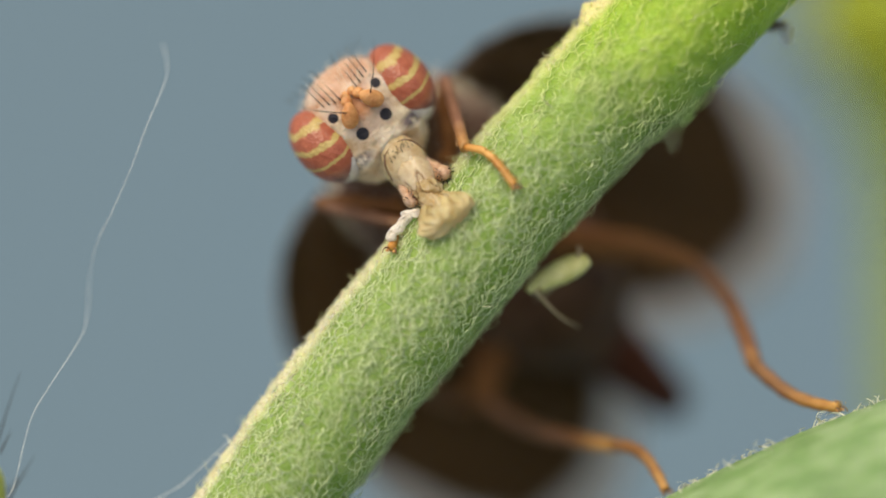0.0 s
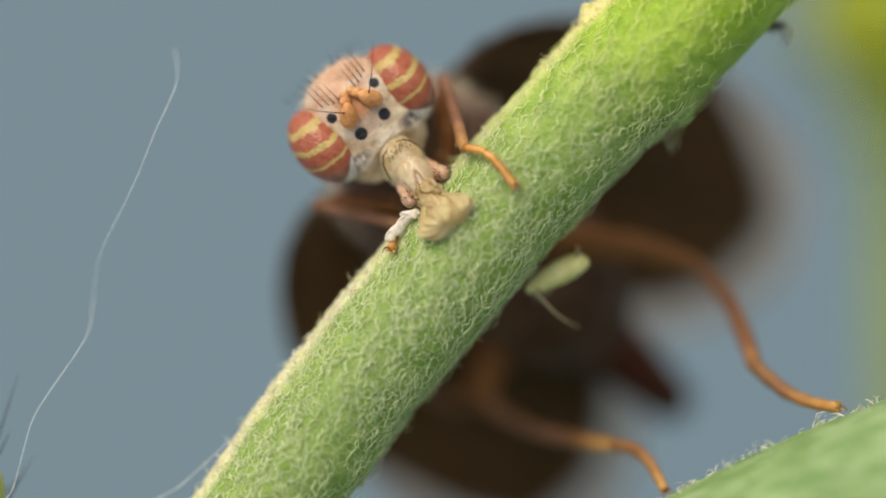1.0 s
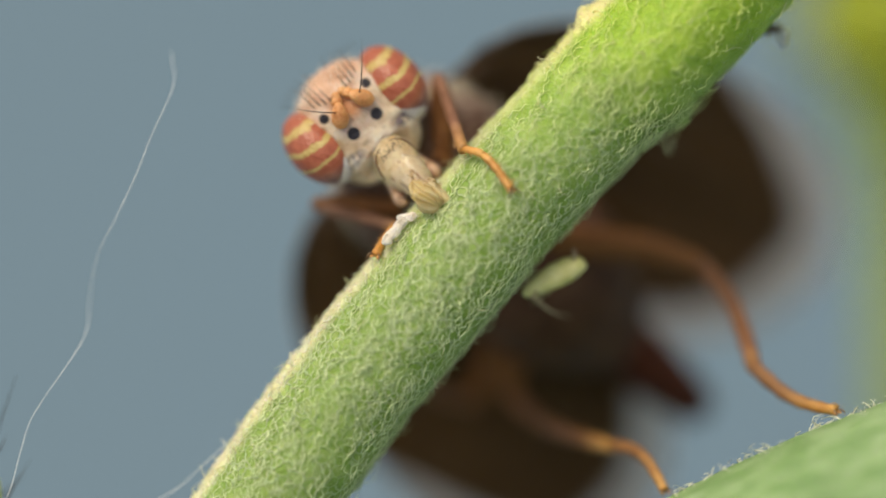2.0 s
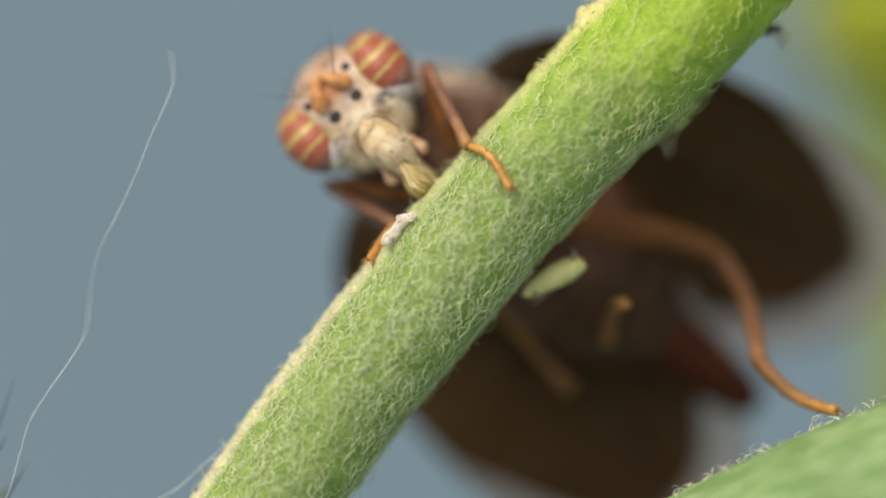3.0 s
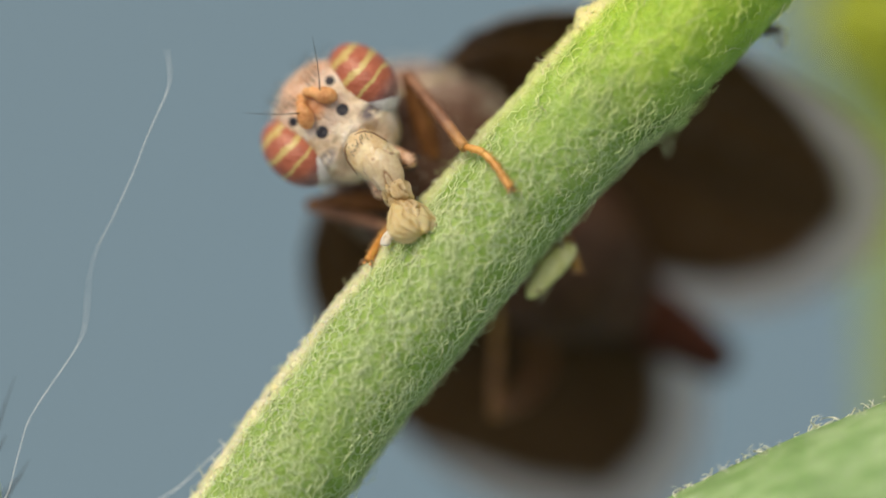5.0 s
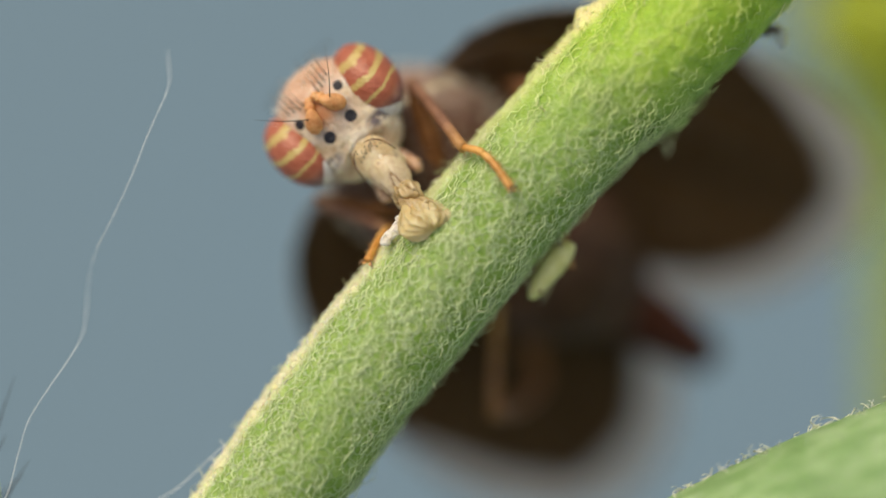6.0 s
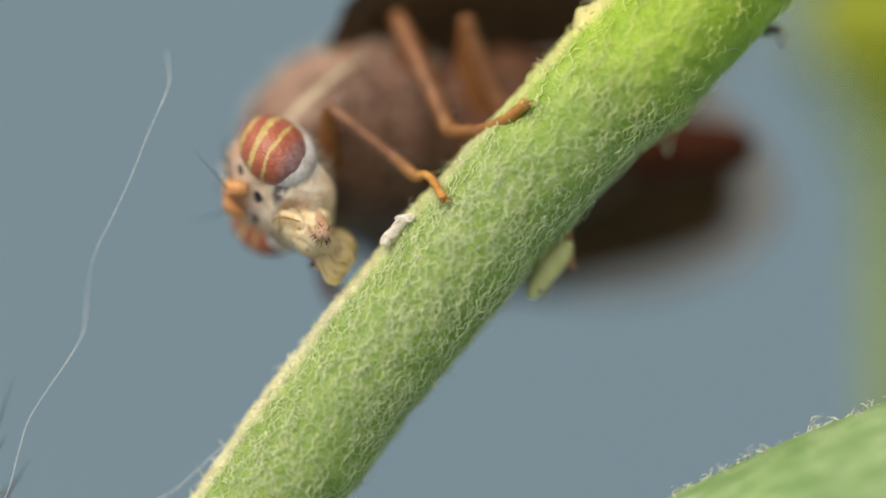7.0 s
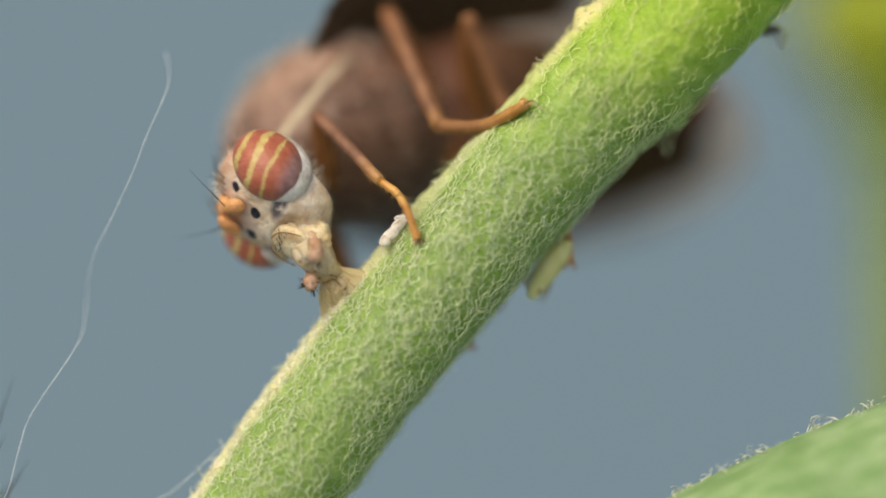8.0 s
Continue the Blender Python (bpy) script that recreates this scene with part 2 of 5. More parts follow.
def stem_grid(rows, lo, hi, rings, sides, lumps):
    """Points, normals and axis directions on a bent, slightly lumpy stem between two stretches of its spline."""
    s = spline(rows, 600)
    idx = np.linspace(lo * 600, hi * 600, rings)
    pts = np.array([[np.interp(i, np.arange(601), s[:, c]) for c in range(4)] for i in idx])
    d = np.gradient(pts[:, :3], axis=0)
    d /= np.linalg.norm(d, axis=1)[:, None]
    ref = np.cross(d, np.array([0, 1.0, 0]))
    ref /= np.linalg.norm(ref, axis=1)[:, None]
    oth = np.cross(ref, d)
    th = np.linspace(0, 2 * np.pi, sides, endpoint=False)
    nor = ref[:, None] * np.cos(th)[None, :, None] + oth[:, None] * np.sin(th)[None, :, None]
    rad = pts[:, 3][:, None] * np.ones((1, sides))
    pos = pts[:, None, :3] + nor * rad[..., None]
    for i in range(rings):
        for j in range(sides):
            p = Vector(pos[i, j])
            h = lumps * (noise.noise(p * 1.6) * 1.0 + noise.noise(p * 5.0) * 0.55 + noise.noise(p * 13.0) * 0.3)
            h += rib_at(nor[i, j]) * (0.03 + 0.035 * (0.4 - abs(noise.noise(p * 7.0))) + 0.02 * noise.noise(p * 16.0)) if lumps > 0.02 else 0.0
            for c, up, w in NUBS:
                h += up * math.exp(-((p - Vector(c)).length / w) ** 2)
            pos[i, j] += nor[i, j] * h
    return pos, nor, np.repeat(d[:, None], sides, 1)


def grid_mesh(name, pos):
    n, k = pos.shape[:2]
    me = bpy.data.meshes.new(name)
    faces = [(i * k + j, i * k + (j + 1) % k, (i + 1) * k + (j + 1) % k, (i + 1) * k + j) for i in range(n - 1) for j in range(k)]
    faces += [tuple(range(k))[::-1], tuple((n - 1) * k + j for j in range(k))]
    me.from_pydata((pos.reshape(-1, 3) * 0.001).tolist(), [], faces)
    return me


def hairs_on(grid, count, length, rise, radius, curl, seed, keep=None, segs=4, lay=0.48, wave=0.0):
    pos, nor, d = grid
    rng = np.random.default_rng(seed)
    n, k = pos.shape[:2]
    i, j = rng.integers(0, n - 1, count), rng.integers(0, k, count)
    f, g = rng.uniform(0, 1, (2, count, 1))
    j2 = (j + 1) % k
    base = (pos[i, j] * (1 - f) + pos[i + 1, j] * f) * (1 - g) + (pos[i, j2] * (1 - f) + pos[i + 1, j2] * f) * g
    no, al = nor[i, j], d[i, j]
    if keep is not None:
        ok = keep(base, no)
        base, no, al = base[ok], no[ok], al[ok]
    c = len(base)
    no = no + rng.normal(0, 0.25, (c, 3))
    no /= np.linalg.norm(no, axis=1)[:, None]
    ln, ri = length * rng.uniform(0.6, 1.4, c), rise * rng.uniform(0.3, 1.5, c)
    return fur(base - no * 0.004, no, al, ln, ri, radius * rng.uniform(0.7, 1.4, c), curl, rng, segs, lay, wave)


def plant():
    root = new("hairy_plant")
    tagged(root, "pale green plant with stems felted in curly white hairs", "plant")
    root.location = (-0.013, 0.006, -0.04)
    inv = Matrix.Translation((0.013, -0.006, 0.04))
    # main stem
    low = stem_grid(STEM, 0.0, 0.27, 30, 32, 0.02)
    see = stem_grid(STEM, 0.265, 0.86, 300, 110, 0.022)
    top = stem_grid(STEM, 0.855, 1.0, 16, 32, 0.02)
    for name, g, label in (("stem_foot", low, ""), ("stem", see, "main stem, yellower towards its tip"), ("stem_tip", top, "")):
        me = grid_mesh(name, g[0])
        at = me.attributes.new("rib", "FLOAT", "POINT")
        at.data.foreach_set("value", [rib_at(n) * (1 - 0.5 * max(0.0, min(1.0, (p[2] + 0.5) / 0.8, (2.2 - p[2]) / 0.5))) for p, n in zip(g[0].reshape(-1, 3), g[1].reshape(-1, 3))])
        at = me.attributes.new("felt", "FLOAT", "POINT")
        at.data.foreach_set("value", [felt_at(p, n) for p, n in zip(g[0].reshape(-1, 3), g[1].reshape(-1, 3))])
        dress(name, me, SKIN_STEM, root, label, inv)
    # the felt thins out towards the tip and on the shaded underside
    chance = np.random.default_rng(12)
    bare = lambda b: np.array([max(0.0, noise.noise(Vector(p) * 1.3 + Vector((4, 0, 1)))) for p in b])
    thinned = lambda b, n: chance.uniform(0, 1, len(b)) < (1.0 - 0.9 * bare(b)) * np.array([felt_at(*q) for q in zip(b, n)]) * np.where(n[:, 1] > 0.35, 0.3, 1.0)
    ribbed = lambda n: np.array([rib_at(v) > 0.3 for v in n])
    tagged(dress("stem_hairs", hairs_on(see, 7700, 0.23, 0.026, 0.0062, 0.6, 3, lambda b, n: ~ribbed(n) & thinned(b, n), 9, 0.38, 0.020), HAIR_PALE, root, "felt of short curly white hairs", inv), kind="stuff")
    tagged(dress("rib_hairs", hairs_on(see, 3600, 0.10, 0.035, 0.008, 1.9, 4, lambda b, n: ribbed(n) & (chance.uniform(0, 1, len(b)) < np.where(b[:, 2] > 0.4, 0.4, 1.0))), HAIR_WHITE, root, "cream hairs along the pale rib", inv), kind="stuff")
    tagged(dress("long_stem_hairs", hairs_on(see, 110, 0.17, 0.09, 0.0055, 0.9, 5), HAIR_CREAM, root, "", inv), kind="stuff")
    tuft = bmesh.new()
    rng = random.Random(21)
    for _ in range(3):
        x, z = 2.02 + rng.uniform(-0.05, 0.06), 1.06 + rng.uniform(-0.05, 0.05)
        limb(tuft, [(x, 0.3, z, 0.007), (x + 0.08 + rng.uniform(-0.03, 0.05), 0.32, z - 0.02, 0.006), (x + 0.16, 0.3 + rng.uniform(-0.05, 0.05), z - 0.07, 0.006),
                    (x + 0.17 + rng.uniform(-0.05, 0.05), 0.3, z - 0.17, 0.004)], 10, 5)
    part("hair_tuft", tuft, HAIR_CREAM, root, "loose tuft of cream hairs", inv)
    # side stalk
    STALK = ((-9.2, 3.0, -19.0, 1.0), (-5.0, 1.6, -10.0, 1.1), (-0.5, 0.9, -5.3, 1.2), (2.6, -0.35, -3.55, 1.25), (5.2, -0.38, -2.45, 1.25),
             (9, 0.8, -1.5, 1.2), (16, 2, -1.0, 0.8))
    g = stem_grid(STALK, 0.0, 0.42, 24, 32, 0.01)
    dress("stalk_foot", grid_mesh("stalk_foot", g[0]), SKIN_STALK, root, "", inv)
    g = stem_grid(STALK, 0.415, 0.8, 120, 96, 0.012)
    dress("side_stalk", grid_mesh("side_stalk", g[0]), SKIN_STALK, root, "streaked pale green side stalk", inv)
    tufts = lambda b: np.array([noise.noise(Vector(p) * 3.1) > -0.14 for p in b])
    rim = lambda b, n: (n[:, 2] > 0.6) & (np.abs(n[:, 1]) < 0.22) & tufts(b)
    tagged(dress("stalk_hairs", hairs_on(g, 3200, 0.19, 0.07, 0.0085, 2.6, 8, rim), HAIR_WHITE, root, "curled hairs along the ridge", inv), kind="stuff")
    g = stem_grid(STALK, 0.795, 1.0, 20, 32, 0.01)
    dress("stalk_tip", grid_mesh("stalk_tip", g[0]), SKIN_STALK, root, "", inv)


plant()


# ---- the fly ----
def eye_skin():
    m = Mat("striped_eye", (0.4, 0.1, 0.05), 0.36, 0.4, coat=0.15)
    x = m.axes()
    wave = m.math("MULTIPLY", m.math("SUBTRACT", m.noise(4.5, 2), 0.5), 0.10)
    jag = m.math("MULTIPLY", m.math("SUBTRACT", m.noise(26, 2), 0.5), 0.035)
    # bands across the eye, a little closer at their ends
    z = m.math("ADD", m.math("ADD", x[2], m.math("ADD", wave, jag)), m.math("MULTIPLY", m.math("MULTIPLY", x[1], x[1]), 0.25))
    f = m.math("ADD", m.math("MULTIPLY", z, 1.25), 0.5)
    mott = m.noise(9, 4)
    red = m.ramp(mott, [(0.3, (0.33, 0.080, 0.042)), (0.7, (0.46, 0.140, 0.075))])
    gold = m.ramp(mott, [(0.3, (0.44, 0.29, 0.08)), (0.7, (0.60, 0.46, 0.18))])
    w, k = (1, 1, 1), (0, 0, 0)
    bands = m.ramp(f, [(0.385, k), (0.405, w), (0.43, w), (0.45, k), (0.59, k), (0.615, w), (0.665, w), (0.69, k), (0.80, k), (0.825, w), (0.87, w), (0.895, k)])
    # the bands die out towards the rim of the eye
    behind = m.math("MAXIMUM", x[1], 0.0)
    rim = m.math("ADD", m.math("MULTIPLY", m.math("MULTIPLY", behind, behind), 6.2), m.math("MULTIPLY", m.math("MULTIPLY", x[2], x[2]), 5.0))
    inner = m.math("MULTIPLY", m.math("SUBTRACT", 1.02, m.math("ADD", rim, m.math("MULTIPLY", mott, 0.2))), 6, True)
    col = m.mix(m.math("MULTIPLY", bands, inner), red, gold)
    low = m.math("MULTIPLY", m.math("SUBTRACT", 0.31, f), 7, True)
    edge = m.math("MULTIPLY", m.math("SUBTRACT", rim, 0.78), 4, True)
    col = m.mix(m.math("MAXIMUM", low, m.math("MULTIPLY", edge, 0.75)), col, m.ramp(mott, [(0.35, (0.21, 0.10, 0.095)), (0.65, (0.36, 0.21, 0.21))]))
    m.color(col)
    m.bump(m.cells(30), 0.006)
    return m.m


def spot(m, ax, c, r, soft, stretch=(1, 1, 1)):
    """1 inside a spot at (|x|, y, z) = c, 0 outside."""
    tot = None
    for a, v, s in zip((ax[0], ax[1], ax[2]), c, stretch):
        d = m.math("MULTIPLY", m.math("SUBTRACT", a, v), 1 / s)
        d = m.math("MULTIPLY", d, d)
        tot = d if tot is None else m.math("ADD", tot, d)
    d = m.math("SQRT", tot)
    return m.math("MULTIPLY", m.math("SUBTRACT", r, d), 1 / soft, True)


def head_skin():
    m = Mat("fly_face", (0.75, 0.62, 0.45), 0.45, 0.4, 0.35, (0.4, 0.25, 0.15))
    ax = m.axes()
    n1, n2 = m.noise(5, 4), m.noise(22, 3)
    sym = [m.math("ABSOLUTE", ax[0]), ax[1], ax[2]]
    cream = m.ramp(n1, [(0.35, (0.52, 0.35, 0.21)), (0.62, (0.82, 0.67, 0.50))])
    peach = m.ramp(n1, [(0.35, (0.52, 0.28, 0.17)), (0.65, (0.70, 0.46, 0.33))])
    top = m.math("MULTIPLY", m.math("SUBTRACT", m.math("ADD", ax[2], m.math("MULTIPLY", n1, 0.1)), 0.10), 8, True)
    col = m.mix(top, cream, peach)
    # white cheeks behind and below the eyes
    white = spot(m, sym, (0.50, 0.02, -0.36), 0.24, 0.1, (1, 1, 0.9))
    col = m.mix(white, col, (0.68, 0.63, 0.57))
    mauve = m.math("MULTIPLY", spot(m, sym, (0.05, -0.43, -0.06), 0.24, 0.10, (1.2, 1, 0.9)), 0.75)
    col = m.mix(mauve, col, (0.56, 0.42, 0.34))
    rust = m.math("MULTIPLY", spot(m, sym, (0.0, -0.42, 0.10), 0.20, 0.1, (1, 1, 1)), 0.8)
    col = m.mix(rust, col, (0.60, 0.24, 0.08))
    grey = m.math("MULTIPLY", spot(m, sym, (0.325, -0.31, -0.37), 0.16, 0.09, (1.25, 1.6, 0.55)), m.ramp(m.noise(9, 4, 0.6, m.stretched(1.6, 1, 0.8)), [(0.36, (0, 0, 0)), (0.50, (0.92, 0.92, 0.92))]))
    col = m.mix(grey, col, (0.085, 0.065, 0.085))
    crease = m.math("MULTIPLY", m.ramp(m.cells(6.5), [(0.0, (1, 1, 1)), (0.10, (0, 0, 0))]), 0.35)
    col = m.mix(crease, col, (0.36, 0.24, 0.15))
    bloom = m.math("MULTIPLY", m.ramp(m.noise(3.4, 4), [(0.50, (0, 0, 0)), (0.66, (1, 1, 1))]), 0.5)
    col = m.mix(bloom, col, (0.78, 0.70, 0.62))
    tan = m.math("MULTIPLY", spot(m, sym, (0.12, -0.42, -0.31), 0.05, 0.03, (1, 1, 0.6)), 0.7)
    col = m.mix(tan, col, (0.30, 0.22, 0.13))
    for c, r in (((0.148, -0.44, -0.165), 0.072), ((0.268, -0.36, 0.125), 0.058)):
        col = m.mix(spot(m, sym, c, r, 0.012, (1, 2, 1)), col, (0.012, 0.010, 0.018))
    m.color(col)
    m.bump(m.math("ADD", n1, m.math("MULTIPLY", n2, 0.8)), 0.03)
    return m.m


def thorax_skin():
    m = Mat("fly_thorax", (0.2, 0.12, 0.08), 0.45, 0.35)
    ax = m.axes()
    n1, n2 = m.noise(3, 4), m.noise(24, 4)
    plates = m.node("ShaderNodeTexVoronoi")
    plates.inputs["Scale"].default_value = 1.7
    warp = m.node("ShaderNodeVectorMath")
    warp.operation = "MULTIPLY_ADD"
    wave = m.node("ShaderNodeTexNoise")
    wave.inputs["Scale"].default_value = 1.6
    m.link(m.co, wave.inputs["Vector"])
    m.link(wave.outputs["Color"], warp.inputs[0])
    warp.inputs[1].default_value = (0.7, 0.7, 0.7)
    m.link(m.co, warp.inputs[2])
    m.link(warp.outputs["Vector"], plates.inputs["Vector"])
    tone = m.math("ADD", m.math("MULTIPLY", m.axes(plates.outputs["Color"])[0], 0.55), m.math("MULTIPLY", n1, 0.45))
    side = m.ramp(tone, [(0.2, (0.10, 0.036, 0.022)), (0.40, (0.21, 0.10, 0.072)), (0.56, (0.36, 0.21, 0.16)), (0.74, (0.54, 0.37, 0.30))])
    shut = m.ramp(plates.outputs["Distance"], [(0.3, (0, 0, 0)), (0.62, (1, 1, 1))])
    side = m.mix(m.math("MULTIPLY", shut, 0.6), side, (0.055, 0.02, 0.012))
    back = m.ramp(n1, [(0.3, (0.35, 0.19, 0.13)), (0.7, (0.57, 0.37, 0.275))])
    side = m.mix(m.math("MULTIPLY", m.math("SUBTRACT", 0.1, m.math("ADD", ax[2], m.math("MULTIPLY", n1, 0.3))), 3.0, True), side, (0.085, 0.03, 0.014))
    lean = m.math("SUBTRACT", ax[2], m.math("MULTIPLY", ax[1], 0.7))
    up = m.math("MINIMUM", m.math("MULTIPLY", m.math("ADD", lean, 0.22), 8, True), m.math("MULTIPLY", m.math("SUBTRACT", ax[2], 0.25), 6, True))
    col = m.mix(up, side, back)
    band = m.math("MULTIPLY", m.math("SUBTRACT", 0.06, m.math("ABSOLUTE", m.math("ADD", lean, m.math("ADD", 0.20, m.math("MULTIPLY", n1, 0.12))))), 30, True)
    band = m.math("MULTIPLY", band, m.math("ADD", m.math("MULTIPLY", m.math("SUBTRACT", 1.15, ax[1]), 2.5), 0.15, True))
    col = m.mix(band, col, (0.74, 0.62, 0.43))
    col = m.mix(m.math("MULTIPLY", m.ramp(n2, [(0.4, (0, 0, 0)), (0.7, (1, 1, 1))]), 0.45), col, (0.38, 0.25, 0.18))
    m.color(col)
    m.bump(n2, 0.05)
    return m.m


def wing_skin():
    m = Mat("fly_wing", (0.05, 0.03, 0.02), 0.75, 0.06)
    ax = m.axes()
    n1 = m.noise(1.1, 3)
    n2 = m.noise(6, 3)
    # clear, milky rim towards the tip and the hind edge; smoky brown elsewhere with faint paler bars
    rim = m.node("ShaderNodeAttribute")
    rim.attribute_name = "rim"
    f = m.math("ADD", rim.outputs["Fac"], m.math("MULTIPLY", m.math("SUBTRACT", n1, 0.5), 0.2))
    edge = m.ramp(f, [(0.44, (0, 0, 0)), (0.60, (1, 1, 1))])
    bars = m.ramp(m.noise(1.8, 2, 0.5, m.stretched(0.5, 1.6, 1)), [(0.56, (0, 0, 0)), (0.66, (1, 1, 1))])
    brown = m.mix(m.math("MULTIPLY", bars, 0.5), m.ramp(n2, [(0.3, (0.062, 0.032, 0.012)), (0.7, (0.104, 0.057, 0.025))]), (0.105, 0.068, 0.040))
    m.color(m.mix(edge, brown, (0.66, 0.56, 0.50)))
    a = m.mix(edge, (1.0, 1.0, 1.0), (0.36, 0.36, 0.36))
    m.link(a, m.b.inputs["Alpha"])
    m.bump(n2, 0.02)
    # the thin margin also lets light through from behind
    thin, both = m.node("ShaderNodeBsdfTranslucent"), m.node("ShaderNodeMixShader")
    thin.inputs["Color"].default_value = (0.80, 0.69, 0.62, 1)
    m.link(m.math("MULTIPLY", edge, 0.4), both.inputs[0])
    m.link(m.b.outputs[0], both.inputs[1])
    m.link(thin.outputs[0], both.inputs[2])
    m.link(both.outputs[0], m.t.nodes["Material Output"].inputs["Surface"])
    return m.m


def shin_skin(name, brown_to, dark, light):
    m = Mat(name, (0.4, 0.2, 0.05), 0.45, 0.3, 0.3)
    n = m.noise(6, 4)
    brown = m.ramp(n, [(0.35, dark), (0.65, light)])
    orange = m.ramp(n, [(0.35, (0.42, 0.19, 0.045)), (0.65, (0.62, 0.34, 0.10))])
    m.color(m.mix(m.math("MULTIPLY", m.math("SUBTRACT", m.axes()[1], brown_to), 1.8, True), brown, orange))
    m.bump(n, 0.006)
    return m.m


def abdomen_skin():
    m = Mat("fly_abdomen", (0.06, 0.03, 0.02), 0.55, 0.2)
    n1, n2 = m.noise(2.5, 4), m.noise(14, 3)
    fore = m.ramp(n1, [(0.35, (0.105, 0.043, 0.026)), (0.65, (0.205, 0.094, 0.060))])
    aft = m.ramp(n1, [(0.35, (0.048, 0.022, 0.009)), (0.65, (0.105, 0.052, 0.024))])
    m.color(m.mix(m.math("MULTIPLY", m.math("SUBTRACT", m.math("ADD", m.axes()[1], m.math("MULTIPLY", n1, 0.4)), 2.3), 1.2, True), fore, aft))
    m.bump(n2, 0.02)
    return m.m


EYE, FACE, THORAX, WING = eye_skin(), head_skin(), thorax_skin(), wing_skin()
AMBER = mottled("amber_antenna", (0.52, 0.20, 0.06), (0.76, 0.39, 0.16), 6, 0.42, 0.012, 0.4)
LEG_ORANGE, LEG_DUSKY = shin_skin("fly_front_shin", 0.75, (0.18, 0.082, 0.046), (0.29, 0.145, 0.088)), shin_skin("fly_hind_shin", 1.25, (0.18, 0.077, 0.034), (0.29, 0.132, 0.064))
LEG_BROWN = mottled("brown_leg", (0.16, 0.062, 0.020), (0.28, 0.120, 0.042), 5, 0.55, 0.006, 0.15, spec=0.15)
FOOT_RUST = mottled("rust_foot", (0.48, 0.19, 0.03), (0.72, 0.38, 0.10), 5, 0.4, 0.006, 0.25)
FOOT_BROWN = shin_skin("brown_foot", 0.4, (0.20, 0.088, 0.030), (0.32, 0.145, 0.052))
SNOUT = mottled("cream_snout", (0.64, 0.44, 0.22), (0.90, 0.74, 0.48), 6, 0.33, 0.008, 0.8)
def wet_skin(name, dark, light, clear, crease_shade=None):
    """Thin moist skin that lets some light through."""
    m = Mat(name, light, 0.28, 0.5, 0.25, (0.5, 0.4, 0.2), coat=0.6)
    a, b = m.noise(4, 4), m.noise(24, 3)
    col = m.ramp(m.math("ADD", m.math("MULTIPLY", a, 0.6), m.math("MULTIPLY", b, 0.4)), [(0.36, dark), (0.62, light)])
    # shade in the creases is put into the colour: darker the deeper they lie
    if crease_shade is not None:
        fold = m.node("ShaderNodeAttribute")
        fold.attribute_name = "fold"
        col = m.mix(fold.outputs["Fac"], col, crease_shade)
    m.color(col)
    m.bump(b, 0.008)
    glow, both = m.node("ShaderNodeBsdfTranslucent"), m.node("ShaderNodeMixShader")
    m.link(col, glow.inputs["Color"])
    both.inputs[0].default_value = 0.45
    m.link(m.b.outputs[0], both.inputs[1])
    m.link(glow.outputs[0], both.inputs[2])
    thin, see = m.node("ShaderNodeBsdfTransparent"), m.node("ShaderNodeMixShader")
    thin.inputs["Color"].default_value = (0.95, 0.88, 0.62, 1)
    see.inputs[0].default_value = clear
    m.link(both.outputs[0], see.inputs[1])
    m.link(thin.outputs[0], see.inputs[2])
    m.link(see.outputs[0], m.t.nodes["Material Output"].inputs["Surface"])
    return m.m


LIPS = wet_skin("straw_mouth_tube", (0.68, 0.48, 0.22), (0.95, 0.82, 0.54), 0.14, (0.34, 0.20, 0.07))
PAD = wet_skin("amber_pad", (0.93, 0.72, 0.34), (0.97, 0.85, 0.52), 0.08, (0.62, 0.42, 0.14))
SLEEVE = wet_skin("cream_sleeve", (0.76, 0.60, 0.38), (0.95, 0.84, 0.62), 0.0, (0.40, 0.24, 0.12))
ABDOMEN = abdomen_skin()
OVIPOSITOR = mottled("red_brown_tail", (0.05, 0.014, 0.005), (0.10, 0.025, 0.009), 4, 0.55, 0.01, spec=0.15)
VEIN = Mat("wing_vein", (0.05, 0.028, 0.016), 0.4).m


def power(p, e):
    return Vector([math.copysign(abs(c) ** e, c) for c in p])


def crumple(bm, depth, scale, seed):
    """Folds of a soft skin: sharp ridges and round hollows."""
    for v in bm.verts:
        n = noise.noise(Vector((v.co.x, v.co.y, v.co.z * 0.45)) * scale + Vector((seed, -seed, seed * 0.5)))
        way = Vector((v.co.x, v.co.y + 0.25, 0.0)).normalized() + noise.noise_vector(v.co * scale * 0.6) * 0.6
        v.co += way * depth * (0.45 - 1.6 * abs(n))


def creased(bm, depth, scale, seed):
    """Sinks winding creases into a soft skin and gives how deep each vertex lies in one."""
    deep = []
    for v in bm.verts:
        n = noise.noise(Vector((v.co.x, v.co.y, v.co.z * 0.7)) * scale + Vector((seed, 3.1, -seed)))
        k = math.exp(-(n / 0.05) ** 2)
        v.co -= Vector((v.co.x, v.co.y, 0.0)).normalized() * depth * k
        deep.append(k)
    return deep


def folds(ob, deep):
    ob.data.attributes.new("fold", "FLOAT", "POINT").data.foreach_set("value", deep)


